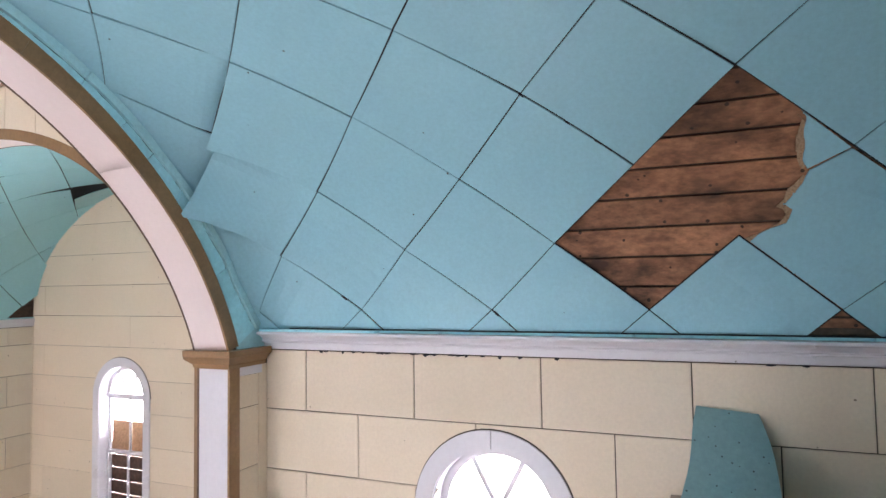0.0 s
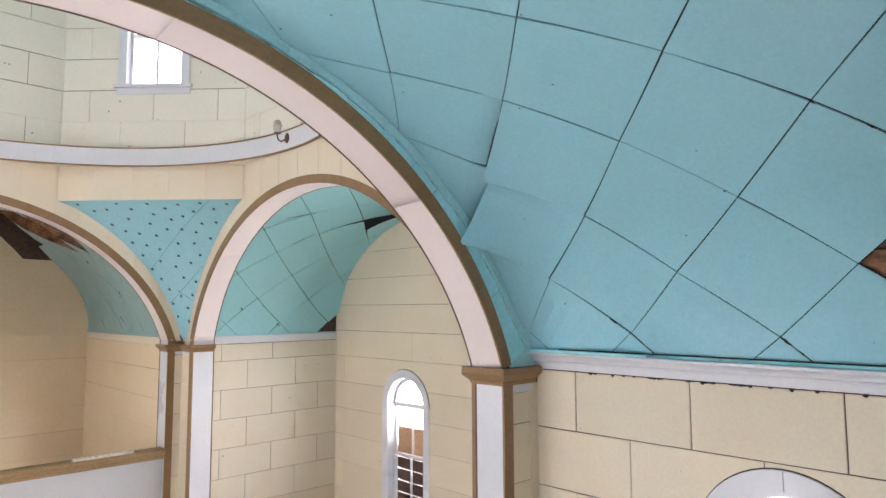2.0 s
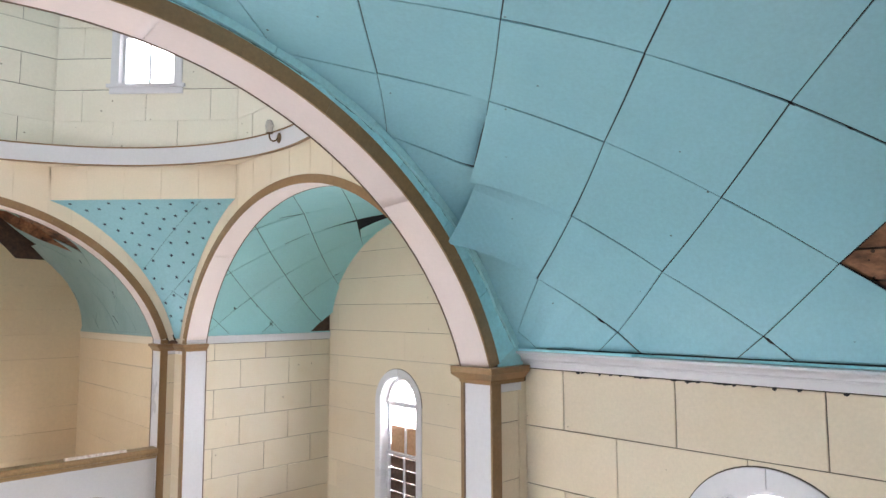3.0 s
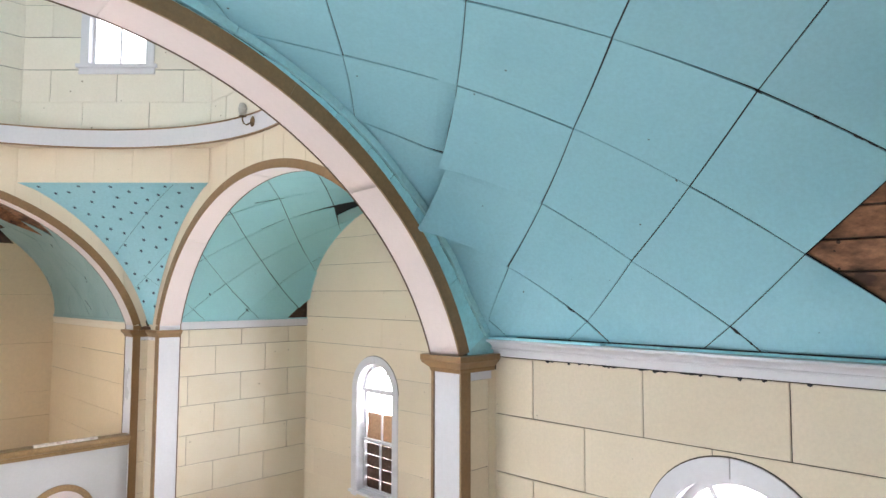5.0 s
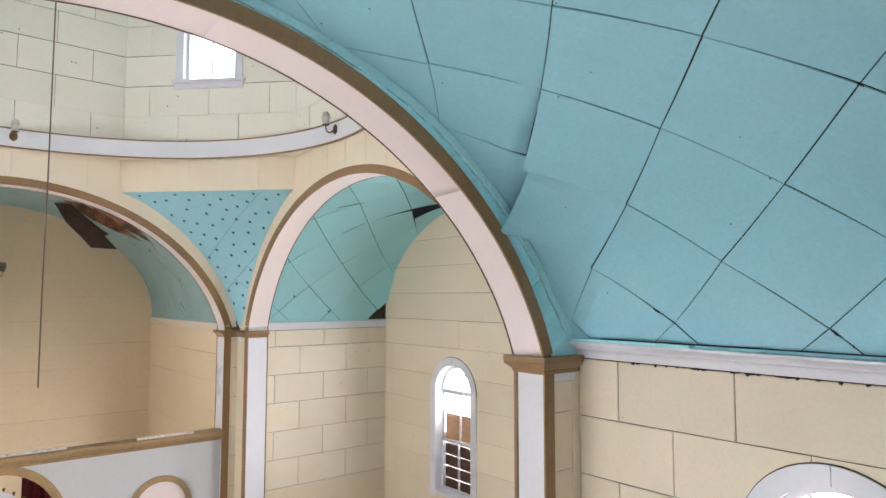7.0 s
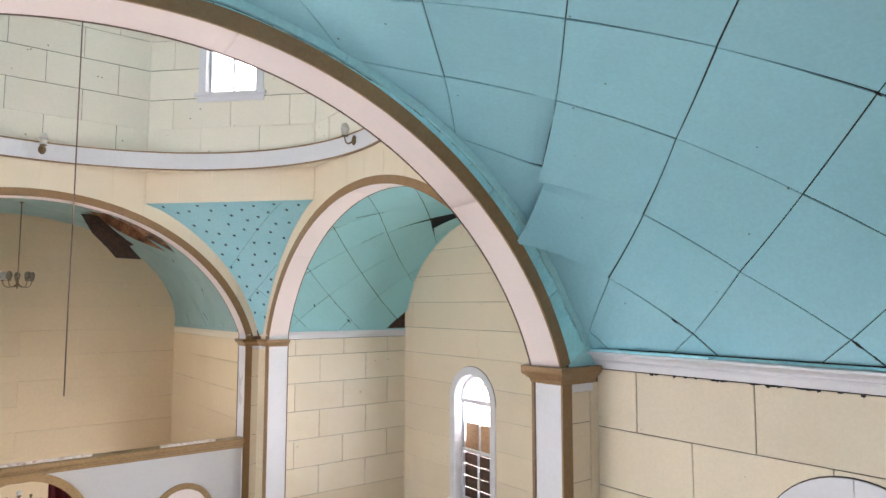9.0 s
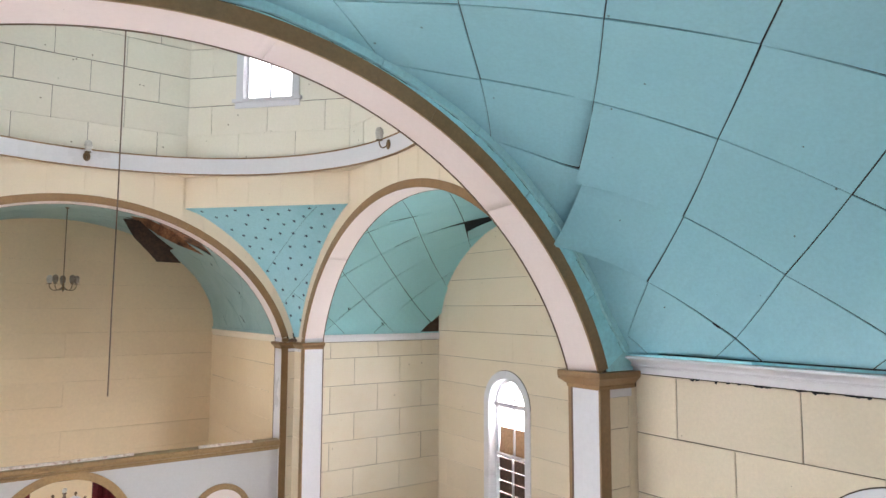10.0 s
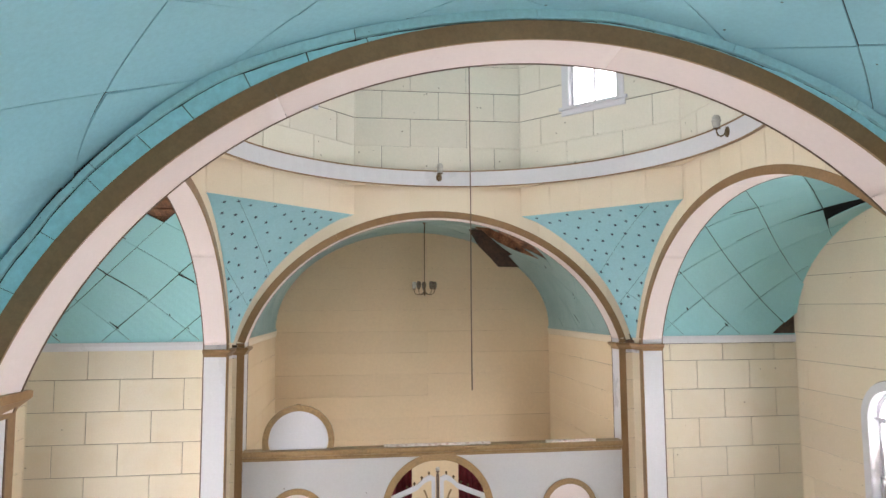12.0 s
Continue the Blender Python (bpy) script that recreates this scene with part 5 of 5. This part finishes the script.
strips(g, w_disc, -2.81 - 0.586, -2.81 + 0.586, 3.318, 4.2, -0.015, 0.005, None, lambda u: 3.475 + math.sqrt(max(0.0, 0.586 ** 2 - (u + 2.81) ** 2)),
       lambda u: max(3.318, 3.475 - math.sqrt(max(0.0, 0.586 ** 2 - (u + 2.81) ** 2))), step=0.04)
g.make("face", WHITE, disc)
g = Geo()
hexa_on(g, w_disc, -2.86, -2.77, 4.165, 4.192, 4.165, 4.192, -0.02, 0.035)
g.make("knob", OLDWOOD, disc, "small brown block")

# laths with peeling paint lying on the rail
for x0, x1, ya, tilt, h in ((-1.13, 0.0, 0.02, 0.002, 0.045), (0.02, 1.04, 0.03, 0.004, 0.04), (2.19, 3.24, -0.02, 0.003, 0.045)):
    g = Geo()
    n = 14
    r2 = random.Random(int(x0 * 100))
    for i in range(n + 1):
        a, z = x0 + (x1 - x0) * i / n, 3.2655
        up = h + r2.uniform(-0.008, 0.004)
        g.v += [(a, SY - 0.06 + ya, z), (a, SY + 0.02 + ya, z), (a, SY + 0.012 + ya, z + h), (a, SY - 0.055 + ya + r2.uniform(0, 0.008), z + up)]
    for i in range(n):
        for j in range(4):
            a, b = i * 4 + j, i * 4 + (j + 1) % 4
            g.f.append((a, b, b + 4, a + 4))
    g.f += [(0, 1, 2, 3), (4 * n, 4 * n + 1, 4 * n + 2, 4 * n + 3)]
    tagged(g.make("lath", PEEL), "loose lath with peeling white and reddish paint on the screen rail", "lath", "laths on the screen rail")

# gate leaves in the middle arch
for s in (-1, 1):
    leaf = thing("gate_leaf", (0, 0, -0.05), "white pierced wooden gate leaf with a curved top", "gate", "leaves of the screen gate")
    y0 = SY + 0.07

    def top(f):
        """Height of the leaf, from the meeting post (0) to the hinge (1)."""
        return 2.66 - 0.05 * f + 0.07 * math.sin(math.pi * min(1.0, f * 2.6)) - 0.34 * max(0.0, f - 0.12) ** 0.9
    n = 24
    g = Geo()
    for i in range(n):
        f, h = i / n, (i + 1) / n
        xa, xb = GX + s * (0.045 + 0.93 * f), GX + s * (0.045 + 0.93 * h)
        za, zb = top(f), top(h)
        g.hexa([(xa, y0, za - 0.11), (xb, y0, zb - 0.11), (xb, y0 + 0.04, zb - 0.11), (xa, y0 + 0.04, za - 0.11), (xa, y0, za), (xb, y0, zb), (xb, y0 + 0.04, zb), (xa, y0 + 0.04, za)])
    g.make("top_rail", WHITE, leaf)
    for f0, f1, nm in ((0.0, 0.085, "stile"), (0.9, 1.0, "stile")):
        g = Geo()
        xa, xb = sorted((GX + s * (0.045 + 0.93 * f0), GX + s * (0.045 + 0.93 * f1)))
        g.box(xa, xb, y0 + 0.002, y0 + 0.038, 0.1, top((f0 + f1) / 2) - 0.05)
        g.make(nm, WHITE, leaf)
    g = Geo()
    xa, xb = sorted((GX + s * 0.05, GX + s * 0.97))
    g.box(xa, xb, y0 + 0.003, y0 + 0.037, 0.1, 1.15)
    g.make("lower_panel", WHITE, leaf)
    g = Geo()
    for k in range(2):
        pts = [(GX + s * (0.30 + 0.28 * k + 0.11 * math.sin(q * 0.55 + k)), y0 + 0.02, 1.15 + q * 0.115) for q in range(12 - 2 * k)]
        g.tube(pts, 0.02, 6)
    g.make("scroll", OLDWOOD, leaf, "brown carved scroll", True)
    for f in (0.14, 0.30, 0.46, 0.62):
        g = Geo()
        g.lathe((GX + s * (0.045 + 0.93 * f), y0 + 0.02, top(f) - 0.005), [(0.0, 0.0), (0.013, 0.0), (0.01, 0.02), (0.024, 0.04), (0.026, 0.055), (0.014, 0.075), (0.0, 0.08)], 10)
        g.make("knob", METAL, leaf, "small dark turned knob", True)
post = thing("gate_post", (0, 0, -0.05), "grey turned meeting post with a ball finial", "post")
g = Geo()
g.lathe((GX, SY + 0.085, 0.0), [(0.03, 0.0), (0.03, 2.72), (0.022, 2.73), (0.022, 2.76), (0.036, 2.77), (0.036, 2.785), (0.0, 2.79)], 12)
g.make("shaft", GREY, post, "", True)
g = Geo()
g.lathe((GX, SY + 0.085, 2.785), [(0.0, 0.0), (0.03, 0.01), (0.042, 0.035), (0.042, 0.05), (0.03, 0.075), (0.0, 0.085)], 12)
g.make("finial", FROST, post, "pale ball finial", True)

# curtains behind the gate
for x0, x1 in ((-1.12, -0.55), (0.42, 1.06)):
    g = Geo()
    n, m = 40, 8
    for i in range(n + 1):
        for j in range(m + 1):
            f, z = i / n, 0.05 + 2.83 * j / m
            g.v.append((x0 + (x1 - x0) * f, SY + 0.32 + 0.035 * math.sin(f * 31 + 0.3 * math.sin(j)) + 0.01 * math.sin(f * 75), z - 0.05 * math.sin(f * 9) * (j == m)))
    for i in range(n):
        for j in range(m):
            k = i * (m + 1) + j
            g.f.append((k, k + 1, k + m + 2, k + m + 1))
    cur = g.make("curtain", RED, None, "", True)
    so = cur.modifiers.new("thick", "SOLIDIFY")
    so.thickness = 0.006
    tagged(cur, "dark red curtain hanging in folds behind the gate", "curtain", "curtains behind the gate")
g = Geo()
g.tube([(-1.3, SY + 0.32, 2.9), (1.2, SY + 0.32, 2.9)], 0.012, 8)
tagged(g.make("curtain_rod", METAL, None, "", True), "thin dark curtain rod over the gate", "curtain rod")


# ---- lamps ----
TULIP = [(0.0, 0.0), (0.022, 0.0), (0.036, 0.015), (0.046, 0.045), (0.043, 0.07), (0.054, 0.084), (0.052, 0.092), (0.047, 0.1), (0.045, 0.125), (0.034, 0.147), (0.016, 0.158), (0.0, 0.16)]


def sconce(t, z):
    p = ring_pt(t, 0.0, z)
    inw = (Vector((0, YC, z)) - p).normalized()
    side = Vector((-inw.y, inw.x, 0))
    ob = thing("wall_sconce", p, "tarnished brass sconce with a frosted tulip shade on the white ring", "wall lamp", "sconces on the drum ring")
    g = Geo()
    n = 20
    for d, r in ((0.0, 1.0), (0.012, 1.0), (0.024, 0.7), (0.034, 0.3)):
        g.v += [inw * d + side * (0.062 * r * math.cos(2 * math.pi * j / n)) + Vector((0, 0, 0.085 * r * math.sin(2 * math.pi * j / n))) for j in range(n)]
    for k in range(3):
        for j in range(n):
            a, b = k * n + j, k * n + (j + 1) % n
            g.f.append((a, b, b + n, a + n))
    g.f.append(tuple(range(3 * n, 4 * n)))
    g.make("backplate", METAL, ob, "", True)
    g = Geo()
    g.tube([inw * d + Vector((0, 0, h)) for d, h in ((0.02, 0.0), (0.06, -0.045), (0.11, -0.075), (0.16, -0.06), (0.185, -0.01), (0.185, 0.035))], 0.012, 8)
    g.make("arm", METAL, ob, "", True)
    c = inw * 0.185
    g = Geo()
    g.lathe((c.x, c.y, 0.03), [(0.0, 0.0), (0.02, 0.0), (0.06, 0.012), (0.062, 0.018), (0.02, 0.022), (0.02, 0.05), (0.0, 0.05)], 14)
    g.make("cup", METAL, ob, "", True)
    g = Geo()
    g.lathe((c.x, c.y, 0.055), [(r * 1.35, h * 1.3) for r, h in TULIP], 18)
    g.make("shade", FROST, ob, "frosted tulip glass", True)


sconce(0.043, 8.735)
sconce(math.pi / 2, 8.735)

CHX, CHY, CHZ = 0.0, 13.78, 6.43
ch = thing("chandelier", (CHX, CHY, CHZ), "small dark brass chandelier with five frosted shades on a long rod", "chandelier")
g = Geo()
g.tube([(0, 0, 0.1), (0, 0, 8.2 - CHZ)], 0.011, 8)
g.make("rod", METAL, ch, "", True)
g = Geo()
g.lathe((0, 0, 8.19 - CHZ), [(0.0, 0.0), (0.02, 0.0), (0.05, 0.02), (0.06, 0.04), (0.0, 0.045)], 14)
g.make("ceiling_rose", METAL, ch, "", True)
g = Geo()
g.lathe((0, 0, -0.06), [(0.0, -0.05), (0.008, -0.045), (0.012, -0.01), (0.03, 0.0), (0.045, 0.03), (0.045, 0.06), (0.02, 0.08), (0.03, 0.1), (0.015, 0.14), (0.012, 0.2), (0.0, 0.2)], 14)
g.make("hub", METAL, ch, "", True)
for k in range(5):
    a = radians(160 - 72 * k)
    d = Vector((math.cos(a), math.sin(a), 0))
    g = Geo()
    g.tube([d * x + Vector((0, 0, z)) for x, z in ((0.03, -0.01), (0.10, -0.06), (0.19, -0.065), (0.25, -0.03), (0.275, 0.03), (0.275, 0.07))], 0.009, 8)
    arm = g.make("arm", METAL, ch, "", True)
    g = Geo()
    g.lathe((d.x * 0.275, d.y * 0.275, 0.065), [(0.0, 0.0), (0.02, 0.0), (0.05, 0.012), (0.05, 0.018), (0.02, 0.024), (0.02, 0.045), (0.0, 0.045)], 12)
    g.make("cup", METAL, arm, "", True)
    g = Geo()
    g.lathe((d.x * 0.275, d.y * 0.275, 0.09), [(r * 1.2, h * 1.15) for r, h in TULIP], 16)
    # The first shade is paler: a glint put in as its colour.
    g.make("shade", FROST if k == 0 else SMOKE, arm, "frosted glass lightened for a glint" if k == 0 else "smoky brown glass", True)

# cord that hung a lamp from the dome
g = Geo()
g.tube([(0.01, YC + 0.18, ZD + 1.465), (0.0, YC + 0.18, 9.6), (0.004, YC + 0.18, 7.4), (-0.004, YC + 0.18, 6.0), (0.0, YC + 0.18, 4.87)], 0.0085, 8)
tagged(g.make("lamp_cord", GREY, None, "", True), "long thin dark cord hanging from the dome, with no lamp", "cord")

# ---- sanctuary light: unseen low windows added beside the altar to brighten it ----
for side in (-1, 1):
    w_s = Wall((side * XS - 0.05, 0, 0), (0, 1, 0), (-side, 0, 0))
    win = thing("window_%d" % (12 + (side > 0)), w_s(13.4, 0.6, 0), "added unseen window low in the sanctuary wall, for light", "window", "sanctuary windows", "structure")
    inv = Matrix.Translation(-win.location)
    for nm, mat, boxes in (("casing", WHITE, [(12.78, 12.9, 0.65, 2.5), (13.9, 14.02, 0.65, 2.5), (12.9, 13.9, 2.4, 2.5)]), ("sill", WHITE, [(12.75, 14.05, 0.6, 0.65)]), ("muntin", WHITE, [(13.38, 13.42, 0.7, 2.4)])):
        g = Geo()
        for a, b, z0, z1 in boxes:
            hexa_on(g, w_s, a, b, z0, z1, z0, z1, -0.05 if nm == "muntin" else 0.0, 0.03 if nm != "muntin" else -0.02)
        g.v = [inv @ Vector(v) for v in g.v]
        g.make(nm, mat, win)
    window_lamp(w_s(13.4, 1.5, -0.45), w_s(13.4, 1.9, 1.0), 1.3, 2.1, 205)

# ---- corner battens ----
def batten(x, y, z0, z1, r, mat, label):
    g = Geo()
    g.tube([(x, y, z0), (x, y, z1)], r, 8)
    tagged(g.make("trim_batten", mat, None, "", True), label, "batten", "corner battens", "structure")


for sx in (-1, 1):
    batten(sx * (XT - 0.014), YT1 - 0.014, 0.0, 5.24, 0.016, CREAM, "slim cream batten in the corner of the transept")
    batten(sx * XS - 0.05 - sx * 0.012, YS - 0.012, 0.0, 5.24, 0.012, TAN, "slim buff batten in the corner of the sanctuary")
for x, y in corners:
    batten(x * 0.999, YC + (y - YC) * 0.999, ZR1 + 0.02, ZD, 0.011, DRUM, "slim cream batten in a corner of the drum")

# open tears along the sanctuary arch
tear = [(0.17, 10.885), (0.22, 10.885), (0.30, 10.89), (0.38, 10.886), (0.47, 10.888), (0.55, 10.886), (0.53, 10.92), (0.46, 10.955), (0.40, 10.93), (0.33, 10.965), (0.27, 10.94), (0.20, 10.99), (0.10, 10.96), (0.13, 10.92)]
vault_piece(SAN, tear, -0.022, 0.003, DARK_FILL, "open_tear", "black open tear beside the sanctuary arch", "tear", 0.008)


# ---- open joints and small tears of the vaults ----
def joint_tear(spec, pts, name="open_joint", label="black open joint between ceiling boards", out=-0.006):
    """A ragged dark gap along pts: rows of (angle, distance along the axis, width in metres)."""
    _, _, a, b, _ = spec
    r = random.Random(int(1000 * pts[0][0]) + int(100 * abs(pts[0][1])))
    g = Geo()
    line = []
    for (t0, s0, w0), (t1, s1, w1) in zip(pts, pts[1:]):
        m = 5
        line += [(t0 + (t1 - t0) * k / m, s0 + (s1 - s0) * k / m, (w0 + (w1 - w0) * k / m) * r.uniform(0.7, 1.25)) for k in range(m)]
    line.append(pts[-1])
    for t, s, w in line:
        arc = math.hypot(a * math.sin(t), b * math.cos(t))
        for sgn in (-1, 1):
            g.v += [vault_point(spec, s, t + sgn * 0.5 * w / arc, out), vault_point(spec, s, t + sgn * 0.5 * w / arc, out + 0.004)]
    for i in range(len(line) - 1):
        k = 4 * i
        g.f += [(k, k + 2, k + 6, k + 4), (k + 1, k + 5, k + 7, k + 3), (k, k + 4, k + 5, k + 1), (k + 2, k + 3, k + 7, k + 6)]
    g.f += [(0, 1, 3, 2), (len(g.v) - 4, len(g.v) - 2, len(g.v) - 1, len(g.v) - 3)]
    return tagged(g.make(name, DARK_FILL), label, "tear", "open joints of the vaults", "structure")


# rows of angle, distance along the vault, width
TEARS_NAVE = [
    [(0.090, -0.79, 0.012), (0.078, -0.83, 0.034), (0.064, -0.88, 0.006)],
    [(0.056, -0.905, 0.004), (0.042, -0.95, 0.018), (0.030, -0.99, 0.004)],
    [(0.585, -1.86, 0.006), (0.578, -1.885, 0.03), (0.571, -1.905, 0.008)],
    [(0.564, -1.93, 0.006), (0.558, -1.95, 0.026), (0.551, -1.97, 0.006)],
    [(0.644, -1.67, 0.003), (0.638, -1.69, 0.012), (0.632, -1.71, 0.003)],
    [(0.727, -1.40, 0.01), (0.722, -1.415, 0.026), (0.716, -1.43, 0.006)],
    [(0.140, 0.765, 0.004), (0.131, 0.728, 0.022), (0.122, 0.69, 0.004)],
]
TEARS_NORTH = [
    [(0.565, -6.55, 0.05), (0.488, -6.336, 0.035), (0.40, -6.01, 0.02), (0.306, -5.665, 0.008)],
    [(0.488, -5.04, 0.05), (0.46, -4.91, 0.035), (0.429, -4.778, 0.045)],
    [(0.141, -6.423, 0.012), (0.115, -6.33, 0.03), (0.092, -6.249, 0.035)],
    [(0.774, -5.83, 0.01), (0.766, -5.806, 0.04), (0.758, -5.78, 0.01)],
    [(0.190, -5.31, 0.01), (0.185, -5.295, 0.04), (0.180, -5.28, 0.01)],
    [(0.056, -7.405, 0.01), (0.051, -7.39, 0.05), (0.046, -7.375, 0.01)],
    [(0.094, -4.97, 0.01), (0.089, -4.953, 0.035), (0.084, -4.935, 0.01)],
]
TEARS_SOUTH = [
    [(0.214, 5.32, 0.01), (0.206, 5.346, 0.05), (0.198, 5.372, 0.015)],
    [(0.232, 5.84, 0.01), (0.227, 5.853, 0.04), (0.222, 5.866, 0.01)],
    [(0.088, 6.23, 0.01), (0.082, 6.247, 0.05), (0.070, 6.29, 0.02), (0.058, 6.33, 0.004)],
    [(1.017, 5.268, 0.006), (1.06, 5.51, 0.024), (1.106, 5.732, 0.006)],
    [(0.773, 5.879, 0.006), (0.83, 6.05, 0.02), (0.89, 6.228, 0.006)],
]
TEARS_SANCTUARY = [
    [(0.64, 13.60, 0.01), (0.625, 13.652, 0.05), (0.61, 13.70, 0.01)],
    [(0.342, 13.03, 0.01), (0.332, 13.056, 0.06), (0.318, 13.08, 0.01)],
    [(0.302, 13.09, 0.01), (0.295, 13.098, 0.04), (0.286, 13.11, 0.01)],
    [(0.36, 15.95, 0.004), (0.30, 15.93, 0.016), (0.25, 15.912, 0.004)],
    [(0.138, 13.568, 0.004), (0.10, 13.39, 0.014), (0.063, 13.213, 0.004)],
]
for pts in TEARS_NAVE:
    joint_tear(NAVE, pts, out=-0.018)
for pts in TEARS_NORTH + TEARS_SOUTH:
    joint_tear(EAST, pts, out=-0.018)
for pts in TEARS_SANCTUARY:
    joint_tear(SAN, pts, out=-0.018)

# dark lump on the corner capital
g = Geo()
n = 9
for z, rad in ((0.0, 0.085), (0.03, 0.095), (0.055, 0.075), (0.07, 0.03)):
    g.v += [(H - 0.07 + rad * (0.9 + 0.2 * math.sin(5 * j + 9 * z)) * math.cos(2 * math.pi * j / n), YF - 0.05 + 0.8 * rad * math.sin(2 * math.pi * j / n), 5.279 + z) for j in range(n)]
for i in range(3):
    for j in range(n):
        a, b = i * n + j, i * n + (j + 1) % n
        g.f.append((a, b, b + n, a + n))
g.f += [tuple(range(n)), tuple(range(3 * n, 4 * n))]
tagged(g.make("debris_lump", BEAD), "small dark brown lump of debris on a corner capital", "debris")
